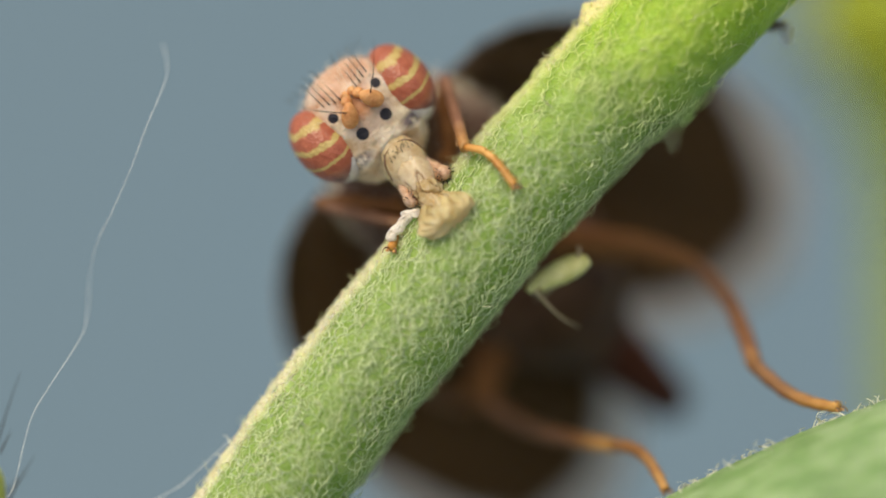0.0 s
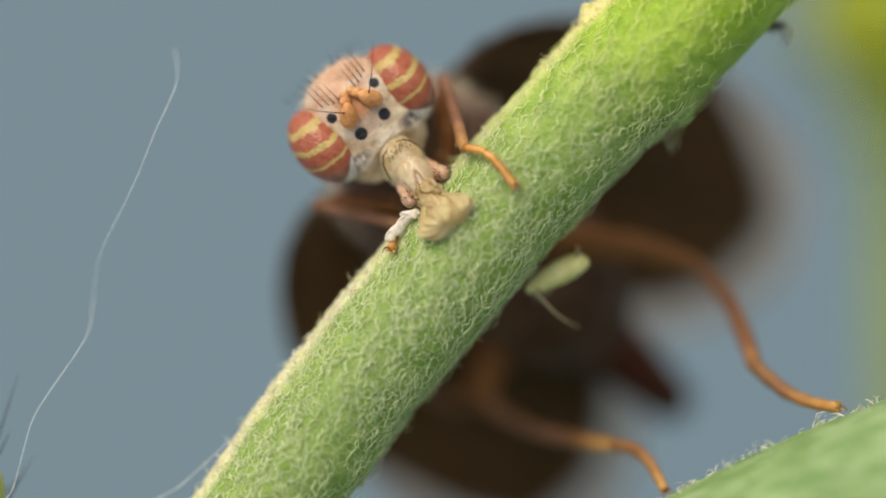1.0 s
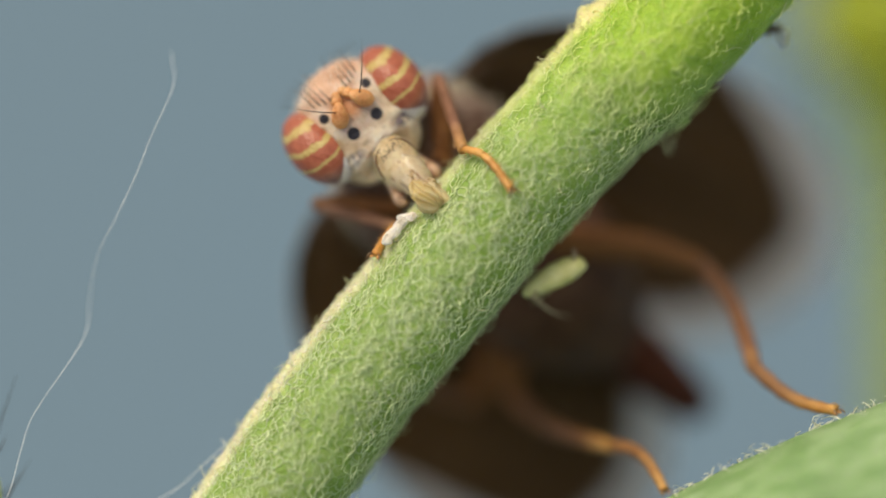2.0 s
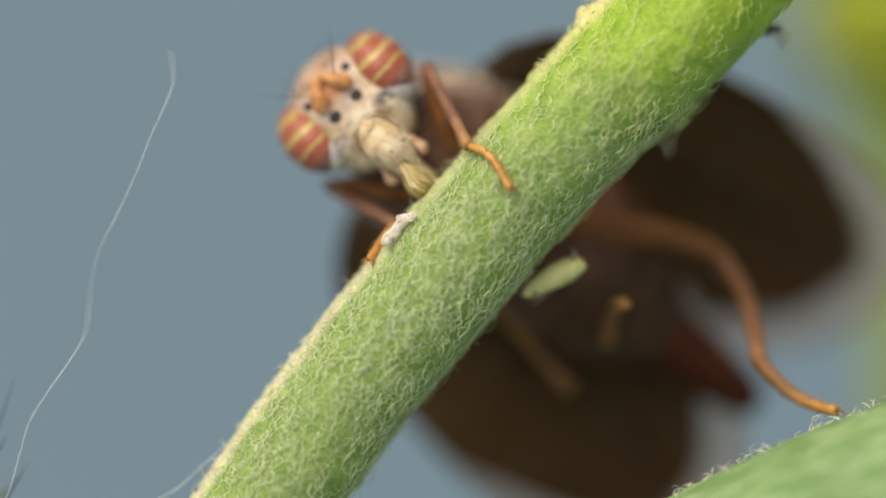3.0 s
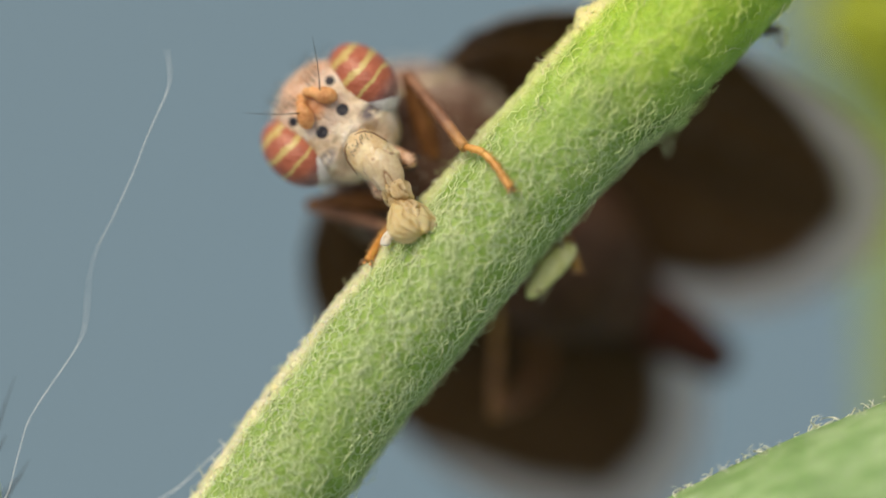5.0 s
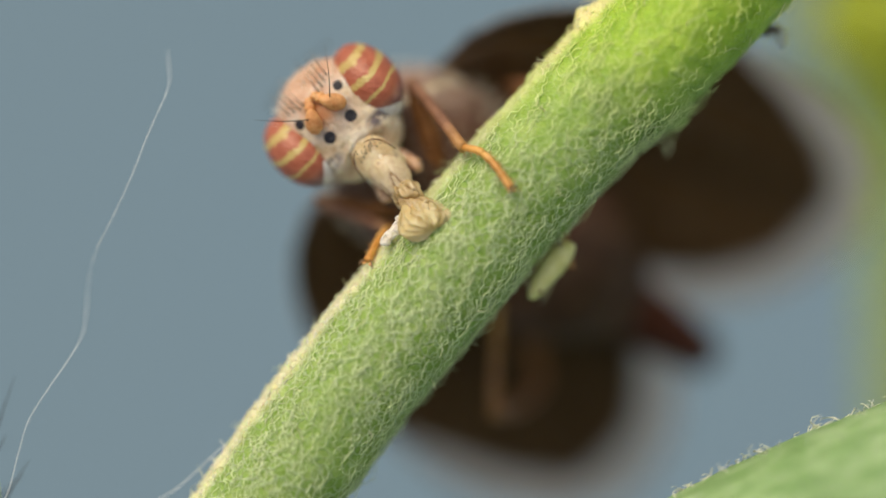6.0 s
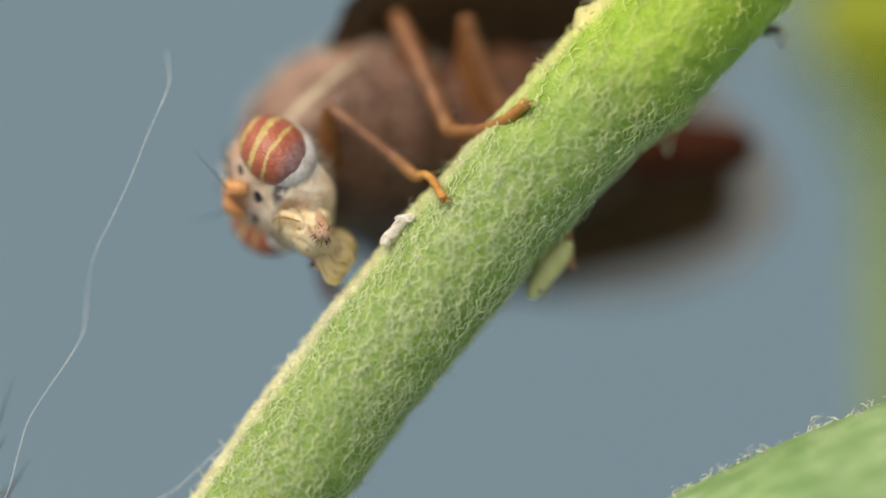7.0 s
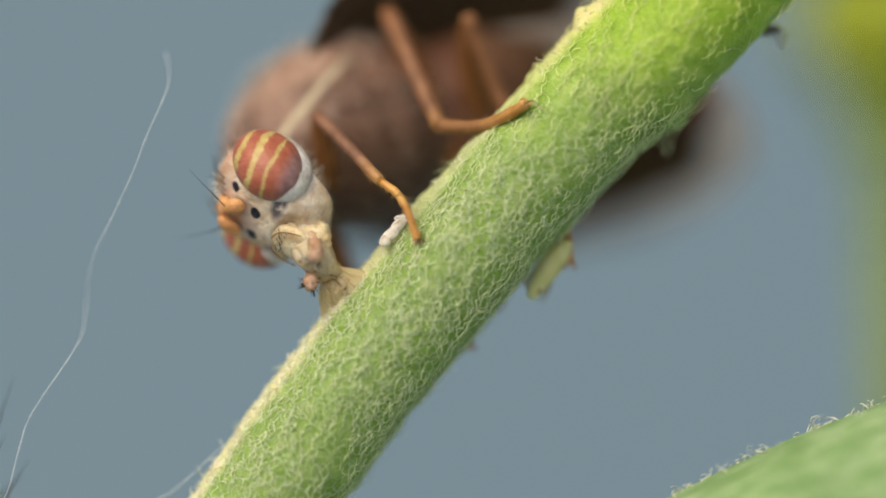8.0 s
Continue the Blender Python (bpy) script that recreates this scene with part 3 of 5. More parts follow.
def make_head(fly):
    palps = []
    bm = bmesh.new()

    def shape(p):
        q = power(p, 0.86 if p.z > 0 else 0.86 + 0.16 * p.z)
        y = q.y if q.y < 0 else q.y * 0.6
        if y < 0 and q.z > 0.3:
            y *= 1 - 0.35 * (q.z - 0.3)
        if y < 0 and q.z < -0.5:
            y *= 1 - 0.15 * (-q.z - 0.5)
        # the oral margin reaches well below the eyes
        z = q.z if q.z > -0.3 else -0.3 + (q.z + 0.3) * 1.24
        return Vector((q.x * (1 - 0.06 * max(0, q.z)), y, z))

    ball(bm, (0, 0.02, -0.085), (0.53, 0.43, 0.56), 120, 90, shape)
    for v in bm.verts:
        x, y, z = v.co
        if y < 0:
            ax = abs(x)
            groove = math.exp(-((ax - 0.135) / 0.065) ** 2) * math.exp(-((z - 0.0) / 0.16) ** 2)
            lip = math.exp(-((z + 0.37 + 0.25 * ax) / 0.05) ** 2) * max(0.0, 1 - (ax / 0.42) ** 4)
            mouth = math.exp(-((z + 0.56) / 0.12) ** 2) * max(0.0, 1 - (ax / 0.30) ** 4)
            brow = math.exp(-((z - 0.235) / 0.05) ** 2) * max(0.0, 1 - (ax / 0.2) ** 4)
            seam = math.exp(-((ax - 0.245 - 0.1 * (z + 0.1)) / 0.018) ** 2) * (1 if -0.36 < z < 0.1 else 0)
            v.co.y += 0.035 * groove - 0.032 * lip + 0.05 * mouth - 0.025 * brow + 0.014 * seam
    wobble(bm, 0.014, 4.0, 2.0)
    wobble(bm, 0.010, 12.0, 5.0)
    wobble(bm, 0.005, 28.0, 3.0)
    head = part("head", bm, FACE, fly, "pale peach and cream head with black face spots")
    for s in (1, -1):
        bm = bmesh.new()
        ball(bm, (0, 0, 0), (0.275, 0.325, 0.41), 48, 36, None, Matrix.Rotation(radians(-33), 4, "X"))
        part("eye", bm, EYE, head, "brick-red compound eye with golden stripes", mm(s * 0.485, -0.07, -0.06, 9, 0, 0))
        # antenna: a short bead and a long drooping lobe
        bm = bmesh.new()
        ball(bm, (s * 0.04, -0.355, 0.21), (0.045, 0.06, 0.05), 14, 10)
        ball(bm, (s * 0.07, -0.40, 0.17), (0.06, 0.06, 0.055), 14, 10)
        ball(bm, (0, 0, 0), (0.082, 0.062, 0.135), 20, 16, lambda p: Vector((p.x * (1 - 0.2 * p.z), p.y, p.z)),
             Matrix.Translation((s * 0.135, -0.455, 0.055)) @ Matrix.Rotation(s * -0.55, 4, "Y") @ Matrix.Rotation(0.25, 4, "X"))
        part("antenna", bm, AMBER, head, "drooping orange antenna")
        bm = bmesh.new()
        bristles(bm, [((s * 0.125, -0.50, 0.085), (s * 0.75, -0.3, 0.62), 0.50, (0, 0.1, 0.5))], 0.0072, 5, 0.4, 10)
        part("arista", bm, HAIR_DARK, head)
        # palp: a club on a short stalk, bristly at its end
        bm = bmesh.new()
        limb(bm, [(s * 0.12, -0.36, -0.78, 0.055), (s * 0.16, -0.46, -0.84, 0.056), (s * 0.19, -0.57, -0.89, 0.06), (s * 0.20, -0.67, -0.92, 0.082), (s * 0.205, -0.76, -0.93, 0.035)], 16, 14)
        wobble(bm, 0.012, 14, s)
        skin = len(bm.faces)
        rng = random.Random(int(5 + s))
        roots = []
        for _ in range(30):
            v = Vector((rng.gauss(0, 1), rng.gauss(-0.6, 0.7), rng.gauss(0, 1))).normalized()
            roots.append((Vector((s * 0.20, -0.68, -0.92)) + v * 0.076, v + Vector((0, -0.4, 0)), rng.uniform(0.05, 0.08), (0, 0, 0)))
        bristles(bm, roots, 0.006, 3)
        bm.faces.ensure_lookup_table()
        for f in bm.faces[skin:]:
            f.material_index = 1
        bmesh.ops.translate(bm, vec=(-s * 0.12, 0.36, 0.78), verts=bm.verts)
        palps.append(part("palp", bm, [PALP, HAIR_DARK], head, "pale pinkish palp, bristly at its tip", mm(s * 0.12, -0.36, -0.78)))
        # cheek: pale bulge behind and below the eye
        bm = bmesh.new()
        ball(bm, (0, 0, 0), (0.24, 0.33, 0.405), 48, 36, None, Matrix.Translation((s * 0.445, -0.02, -0.12)) @ Matrix.Rotation(radians(-30), 4, "X"))
        wobble(bm, 0.008, 5, 1)
        wobble(bm, 0.006, 16, 2)
        part("cheek", bm, CHEEK, head, "silvery white cheek")
        # silvery rim along the inner edge of the eye
        bm = bmesh.new()
        limb(bm, [(s * 0.275, -0.315, 0.06, 0.010), (s * 0.285, -0.328, -0.06, 0.022), (s * 0.31, -0.315, -0.20, 0.026), (s * 0.355, -0.28, -0.32, 0.024), (s * 0.42, -0.22, -0.42, 0.014)], 16, 10)
        wobble(bm, 0.008, 15, 4)
        part("orbital_rim", bm, CHEEK, head, "silvery rim beside the eye")
        # long dark setae over the brow and crown
        bm = bmesh.new()
        roots = []
        for k in range(4):
            roots.append(((s * (0.10 + 0.055 * k), -0.36 + 0.015 * k, 0.20 + 0.02 * k), (s * 0.08, 0.25, 1.0), 0.25 + 0.02 * k, (-s * 0.05, 0.75, -0.1)))
        for k in range(5):
            roots.append(((s * (0.10 + 0.08 * k), -0.05 + 0.07 * k, 0.47 - 0.015 * k), (s * (0.25 + 0.1 * k), -0.15 + 0.25 * k, 1.0), 0.13, (0, 0.5, 0)))
        bristles(bm, roots, 0.0085, 4, 0.5, 6)
        part("setae", bm, HAIR_DARK, head)
    # face plate over the mouth, its dark seams, and the fleshy cone under it
    bm = bmesh.new()
    ball(bm, (0, -0.345, -0.58), (0.20, 0.085, 0.26), 28, 20, lambda p: Vector((p.x * (1 - 0.25 * p.z), p.y, p.z)))
    wobble(bm, 0.012, 7, 4)
    part("clypeus", bm, SNOUT, head, "shield-shaped tan plate above the mouth")
    bm = bmesh.new()
    rng = random.Random(9)
    roots = []
    for k in range(22):
        x, z = 0.15 * (k / 10.5 - 1), -0.45 - rng.uniform(0.0, 0.10)
        y = -0.347 - 0.085 * math.sqrt(max(0.0, 1 - (x / 0.24) ** 2 - ((z + 0.58) / 0.26) ** 2))
        roots.append(((x, y, z), (0.2 * x, -0.7, -0.6), rng.uniform(0.03, 0.055), (0, 0, -0.3)))
    bristles(bm, roots, 0.006, 4, 0.4, 3)
    part("clypeus_bristles", bm, HAIR_DARK, head, "short dark bristles above the mouth")
    for s in (1, -1):
        bm = bmesh.new()
        limb(bm, [(s * 0.05, -0.475, -0.43, 0.004), (s * 0.12, -0.46, -0.46, 0.008), (s * 0.18, -0.435, -0.54, 0.010), (s * 0.215, -0.40, -0.70, 0.006)], 12, 6)
        part("seam", bm, SEAM, head)
    bm = bmesh.new()
    limb(bm, [(0, -0.06, -0.46, 0.26), (0, -0.15, -0.60, 0.22), (0, -0.25, -0.74, 0.19), (0, -0.31, -0.86, 0.14), (0, -0.34, -0.93, 0.02)], 40, 40)
    crumple(bm, 0.07, 7, 9)
    crumple(bm, 0.05, 17, 4)
    part("snout", bm, SNOUT, head, "wrinkled cream cone of the mouthparts")
    # pale fuzz on crown and cheeks
    bm = bmesh.new()
    rng = random.Random(4)
    roots = []
    for _ in range(620):
        v = Vector((rng.gauss(0, 1), rng.gauss(0, 1), rng.gauss(0, 1))).normalized()
        if v.y < -0.55 and v.z < 0.3:
            continue
        roots.append(((v.x * 0.53, v.y * 0.45 + 0.02, v.z * 0.52 - 0.05), v + Vector((0, 0.3, 0)), rng.uniform(0.05, 0.12), (0, 0.3, 0)))
    bristles(bm, roots, 0.0042, 3, 0.4, 3)
    part("fuzz", bm, FUZZ, head, "fine pale fuzz")
    return head, palps


PALP = mottled("palp_skin", (0.42, 0.23, 0.14), (0.68, 0.47, 0.32), 6, 0.4, 0.01, 0.4)
SEAM = Mat("dark_seam", (0.22, 0.12, 0.06), 0.5).m
FUZZ = Mat("pale_fuzz", (0.75, 0.68, 0.55), 0.4).m
CHEEK = mottled("silver_cheek", (0.44, 0.38, 0.35), (0.80, 0.75, 0.72), 5, 0.45, 0.01, 0.2)


def make_proboscis(head):
    """The extensible mouth tube and its two-lobed pad; both point down their own -z, the tip at the origin."""
    bm = bmesh.new()
    s = spline([(0, 0, -0.02, 0.10), (0.01, 0, 0.08, 0.125), (-0.01, 0, 0.2, 0.11), (0, 0, 0.28, 0.135), (0, 0, 0.40, 0.13), (0, 0, 0.52, 0.03)], 64)
    tube(bm, [p[:3] for p in s], [p[3] for p in s], 56)
    # long folds down the tube and fine cross wrinkles
    for v in bm.verts:
        a = math.atan2(v.co.y, v.co.x)
        k = 0.012 * math.sin(a * 7 + 3 * noise.noise(v.co * 5)) + 0.010 * noise.noise(Vector((a * 2, 0, v.co.z * 26)))
        v.co += Vector((math.cos(a), math.sin(a), 0)) * k
    crumple(bm, 0.035, 9, 3)
    deep = creased(bm, 0.03, 6.5, 3)
    beak = part("haustellum", bm, LIPS, head, "wrinkled straw-coloured mouth tube")
    folds(beak, deep)
    # pad: a soft flared bulb of uneven lobes, parted by creases that fan out over its end
    bm = bmesh.new()
    rng = random.Random(5)
    parts = [2 * math.pi * (k + rng.uniform(-0.32, 0.32)) / 15 for k in range(15)]
    hang = [rng.uniform(-0.05, 0.035) for _ in parts]
    rings, sides = 24, 150
    grid, deep = [], []
    for i in range(rings + 1):
        f = i / rings
        # outside from the tube down to the rim, then back under it
        if f < 0.7:
            g = f / 0.7
            r, z = 0.10 + 0.18 * math.sin(g * math.pi / 2) ** 1.3, 0.27 - 0.33 * g
        else:
            g = (f - 0.7) / 0.3
            r, z = 0.01 + 0.27 * max(0.0, math.cos(g * math.pi / 2)) ** 0.75, -0.06 - 0.10 * math.sin(g * math.pi / 2)
        row = []
        for k in range(sides):
            a = 2 * math.pi * k / sides
            flare = min(1.0, r / 0.28)
            bent = a + 0.22 * noise.noise(Vector((math.cos(a) * 1.6, math.sin(a) * 1.6, f * 5)))
            off = [abs((bent - c + math.pi) % (2 * math.pi) - math.pi) for c in parts]
            near = off.index(min(off))
            lobe = 1 - math.exp(-(off[near] / 0.07) ** 2)
            notch = 1 - 0.22 * flare * math.exp(-((abs(math.cos(a)) / 0.22) ** 2))
            deep.append((1 - lobe) * flare * (0.5 + 0.5 * math.sin(near * 2.3 + f * 6)))
            rr = r * notch * (1 - 0.13 * flare * (1 - lobe) + 0.07 * math.sin(a * 4 + 1))
            row.append(bm.verts.new((rr * math.cos(a) * 1.05, rr * math.sin(a) * 0.5, z + flare * (hang[near] * lobe + 0.03 * (1 - lobe)) + 0.03 * flare * math.sin(a * 2 + 0.6))))
        grid.append(row)
    for p, q in zip(grid, grid[1:]):
        for k in range(sides):
            bm.faces.new((p[k], p[(k + 1) % sides], q[(k + 1) % sides], q[k]))
    bm.faces.new(grid[0])
    bm.faces.new(grid[-1])
    wobble(bm, 0.02, 6, 6)
    pad = part("labellum", bm, PAD, head, "translucent amber lapping pad with fine furrows")
    folds(pad, deep)
    bm = bmesh.new()
    s = spline([(0, 0, 0.14, 0.12), (0, 0, 0.0, 0.185), (0.01, 0, -0.12, 0.165), (0, 0, -0.22, 0.14), (0, 0, -0.30, 0.10), (0, 0, -0.33, 0.04)], 60)
    tube(bm, [p[:3] for p in s], [p[3] for p in s], 60)
    crumple(bm, 0.03, 7, 5)
    deep = creased(bm, 0.028, 5.5, 8)
    sleeve = part("rostrum", bm, SLEEVE, head, "crumpled sleeve of soft skin round the mouth tube")
    folds(sleeve, deep)
    return beak, pad, sleeve


def make_body(fly):
    bm = bmesh.new()

    def hump(p):
        q = power(p, 0.92)
        return Vector((q.x * (1 - 0.12 * q.y * q.y), q.y, q.z * (1 - 0.18 * max(0, -q.y))))

    ball(bm, (0, 1.12, 0.13), (0.90, 1.18, 0.95), 110, 80, hump)
    wobble(bm, 0.05, 2.2, 1)
    # sutures between the plates of the flank
    for v in bm.verts:
        x, y, z = v.co
        lat = min(1.0, max(0.0, (abs(x) - 0.35) * 4))
        cut = 0.0
        for d in (y - 0.62 - 0.25 * z, y - 1.25 + 0.2 * z, y - 1.75 - 0.1 * z, z + 0.12 - 0.2 * (y - 1), z - 0.66 - 0.15 * y):
            cut = max(cut, math.exp(-(d / 0.08) ** 2))
        v.co.x -= math.copysign(0.03 * cut * lat, x)
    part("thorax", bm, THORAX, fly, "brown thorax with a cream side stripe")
    bm = bmesh.new()
    limb(bm, [(0, 0.25, 0.0, 0.32), (0, 0.05, -0.03, 0.22), (0, -0.14, -0.04, 0.19)], 6, 14)
    part("neck", bm, LEG_BROWN, fly)
    bm = bmesh.new()
    ball(bm, (0, 2.0, 0.58), (0.45, 0.33, 0.2), 20, 12)
    part("scutellum", bm, THORAX, fly)
    bm = bmesh.new()
    s = spline([(0, 1.6, 0.10, 0.50), (0, 1.95, 0.08, 0.76), (0, 2.5, 0.02, 0.90), (0, 3.1, -0.08, 0.80), (0, 3.6, -0.15, 0.50), (0, 3.85, -0.18, 0.30)], 40)
    tube(bm, [p[:3] for p in s], [p[3] * (1 + 0.022 * math.cos(i * 2 * math.pi / 8)) for i, p in enumerate(s)], 36, True, 0.86)
    part("abdomen", bm, ABDOMEN, fly, "dark brown ringed abdomen")
    bm = bmesh.new()
    limb(bm, [(0, 3.7, -0.18, 0.33), (0, 4.1, -0.2, 0.31), (0, 4.5, -0.2, 0.27), (0, 4.85, -0.2, 0.21), (0, 4.98, -0.2, 0.10)], 14, 18)
    part("ovipositor", bm, OVIPOSITOR, fly, "dark red tapering tail tube")
    # dark setae on the back
    bm = bmesh.new()
    rng = random.Random(11)
    roots = []
    for k in range(70):
        a, y = rng.uniform(-1.1, 1.1), rng.uniform(0.15, 1.9)
        w = math.sqrt(max(0.05, 1 - ((y - 1.12) / 1.16) ** 2))
        roots.append(((0.84 * math.sin(a) * w, y, 0.20 + 0.84 * math.cos(a) * w), (math.sin(a), 0.6, math.cos(a)), rng.uniform(0.08, 0.22), (0, 0.8, 0)))
    bristles(bm, roots, 0.008, 4, 0.5, 4)
    part("back_setae", bm, HAIR_DARK, fly)
    bm = bmesh.new()
    roots = []
    for _ in range(1500):
        v = Vector((rng.gauss(0, 1), rng.gauss(0, 1), rng.gauss(0, 1))).normalized()
        roots.append(((v.x * 0.86, 1.12 + v.y * 1.14, 0.16 + v.z * 0.90), v, rng.uniform(0.08, 0.19), (0, 0.4, 0)))
    bristles(bm, roots, 0.0048, 3, 0.4, 3)
    part("body_fuzz", bm, FUZZ, fly, "fine pale fuzz")
    for s in (1, -1):
        for y, z, l in ((0.66, -0.45, 0.45), (1.95, -0.45, 0.40), (2.35, -0.45, 0.40)):
            bm = bmesh.new()
            limb(bm, [(s * 0.30, y, z + 0.22, 0.17), (s * 0.32, y - 0.02, z, 0.16), (s * 0.30, y - 0.04, z - 0.16, 0.10)], 8, 12)
            part("coxa", bm, LEG_BROWN, fly)


WING_LEN = 4.95


def wing_edges(u):
    """Half-widths of the blade in front of and behind its axis at u of its length: a broad oval with a round tip."""
    lead = 1.32 * math.sqrt(max(0.0, 1 - (1 - min(u / 0.34, 1.0)) ** 2)) * math.sqrt(max(0.0, 1 - max(0.0, (u - 0.42) / 0.58) ** 2.3))
    trail = 0.04 + 1.70 * (1 - (1 - min(u / 0.58, 1.0)) ** 2) * math.sqrt(max(0.0, 1 - max(0.0, (u - 0.5) / 0.5) ** 2.3))
    return lead, trail


def wing_point(u, v):
    lead, trail = wing_edges(u)
    x = lead + (-trail - lead) * v
    z = 0.10 * math.sin(v * math.pi) * math.sin(u * 3) + 0.03 * math.sin(v * 14) - 0.25 * u * u * (v - 0.3)
    return x, u * WING_LEN, z


def make_wing(fly, s):
    """A broad blade along +y from its hinge; its front edge lies towards s * x."""
    nu, nv = 64, 40
    us = [0.001 + 0.998 * math.sin(math.pi / 2 * i / nu) for i in range(nu + 1)]
    edge = np.array([wing_point(u, 0.0)[:2] for u in np.linspace(0, 1, 160)] + [wing_point(u, 1.0)[:2] for u in np.linspace(1, 0, 160)])
    vals, pts = [], []
    for u in us:
        for j in range(nv + 1):
            v = j / nv
            x, y, z = wing_point(u, v)
            pts.append((s * x, y, z))
            # milky margin: narrow in front, wide round the tip and behind
            gap = np.sqrt(((edge - np.array((x, y))) ** 2).sum(1)).min()
            front = max(0.0, min(1.0, (u - 0.55) / 0.3))
            wide = 0.42 * (front * (1 - v) + min(1.0, u * 2.5) * v) + 0.02
            vals.append(max(0.0, min(1.0, 1 - 0.5 * gap / wide)))
    n = len(pts)
    allp = [(x, y, z + 0.006) for x, y, z in pts] + [(x, y, z - 0.006) for x, y, z in pts]
    w = nv + 1
    faces = []
    for i in range(nu):
        for j in range(nv):
            a = i * w + j
            faces.append((a, a + 1, a + w + 1, a + w))
            faces.append((n + a, n + a + w, n + a + w + 1, n + a + 1))
    rimv = [j for j in range(w)] + [i * w + nv for i in range(1, nu + 1)] + [nu * w + j for j in range(nv - 1, -1, -1)] + [i * w for i in range(nu - 1, 0, -1)]
    for a, b in zip(rimv, rimv[1:] + rimv[:1]):
        faces.append((a, n + a, n + b, b))
    me = bpy.data.meshes.new("wing")
    me.from_pydata((np.array(allp) * 0.001).tolist(), [], faces)
    at = me.attributes.new("rim", "FLOAT", "POINT")
    at.data.foreach_set("value", vals + vals)
    wing = dress("wing", me, WING, fly, "smoky dark brown wing with a milky rim")
    for v0, v1, end in ((0.02, 0.02, 0.86), (0.12, 0.2, 0.86), (0.25, 0.38, 0.9), (0.4, 0.55, 0.9), (0.55, 0.72, 0.84), (0.7, 0.86, 0.74)):
        bm = bmesh.new()
        path = []
        for k in range(15):
            x, y, z = wing_point(0.03 + (end - 0.03) * k / 14, v0 + (v1 - v0) * (k / 14))
            path.append((s * x, y, z))
        tube(bm, path, [0.03 * (1 - 0.6 * k / 14) for k in range(15)], 6)
        part("vein", bm, VEIN, wing)
    return wing


def make_leg(fly, femur, tibia, tarsus, thick, rise):
    """Three limbs, each along its own +y from its joint."""
    bm = bmesh.new()
    arch = 0.07 * femur if femur > 1.2 else 0.02
    limb(bm, [(0, -0.02, 0, 0.08 * thick), (0, femur * 0.3, arch * 0.8, 0.13 * thick), (0, femur * 0.7, arch, 0.11 * thick), (0, femur * 0.92, arch * 0.35, 0.08 * thick), (0, femur + 0.02, -0.02, 0.066 * thick)], 18, 12)
    f = part("femur", bm, LEG_BROWN, fly, "brown thigh")
    bm = bmesh.new()
    limb(bm, [(0, -0.03, -0.02, 0.062 * thick), (0, tibia * 0.12, arch * 0.4, 0.064 * thick), (0, tibia * 0.4, arch, 0.064 * thick), (0, tibia * 0.75, arch * 0.6, 0.066 * thick), (0, tibia + 0.02, 0, 0.06 * thick)], 16, 12)
    rng = random.Random(int(femur * 100))
    roots = []
    for _ in range(70):
        a, y = rng.uniform(0, 6.28), rng.uniform(0.05, tibia)
        roots.append(((0.06 * thick * math.cos(a), y, 0.06 * thick * math.sin(a)), (math.cos(a) * 0.5, 1, math.sin(a) * 0.5), 0.07, (0, 0, 0)))
    bristles(bm, roots, 0.004, 3, 0, 2)
    t = part("tibia", bm, LEG_ORANGE if tibia < 1.2 else LEG_DUSKY, fly, "orange-brown shin")
    bm = bmesh.new()
    lens = (0.36, 0.19, 0.15, 0.12, 0.18)
    y = 0.0
    for k, l in enumerate(lens):
        a, b = y * tarsus, (y + l) * tarsus
        r = 0.043 * thick if k < 4 else 0.046 * thick
        hump = lambda q: rise * tarsus * math.sin(math.pi * min(1.0, max(0.0, q / tarsus)) ** 0.8)
        if tarsus < 0.8:
            limb(bm, [(0, a - 0.005, hump(a), r * 0.92), (0, a + (b - a) * 0.7, hump(a + (b - a) * 0.7), r * 1.03), (0, b, hump(b), r)], 6, 10)
        y += l
    if tarsus >= 0.8:
        # the long feet taper smoothly, their joints only slightly waisted
        limb(bm, [(0, tarsus * q, rise * tarsus * math.sin(math.pi * q), thick * (0.058 - 0.016 * q + 0.003 * math.cos(q * 31))) for q in [k / 14 for k in range(15)]], 40, 10)
    roots = []
    for _ in range(60):
        a, yy = rng.uniform(0, 6.28), rng.uniform(0.03, tarsus)
        roots.append(((0.045 * thick * math.cos(a), yy, hump(yy) + 0.045 * thick * math.sin(a)), (math.cos(a) * 0.6, 1, math.sin(a) * 0.6), 0.06, (0, 0, 0)))
    bristles(bm, roots, 0.004, 3, 0, 2)
    g = part("tarsus", bm, FOOT_RUST if tarsus < 0.8 else FOOT_BROWN, fly, "rusty orange five-jointed foot")
    bm = bmesh.new()
    for k in (1, -1):
        limb(bm, [(k * 0.02, tarsus - 0.02, 0, 0.010), (k * 0.055, tarsus + 0.04, 0.01, 0.008), (k * 0.065, tarsus + 0.075, -0.03, 0.003)], 8, 6)
    part("claws", bm, SEAM, g)
    for k in (1, -1):
        bm = bmesh.new()
        ball(bm, (k * 0.034, tarsus + 0.025, -0.015), (0.018, 0.028, 0.011), 10, 8)
        part("foot_pad", bm, AMBER, g, "pale amber sticky pad")
    return f, t, g


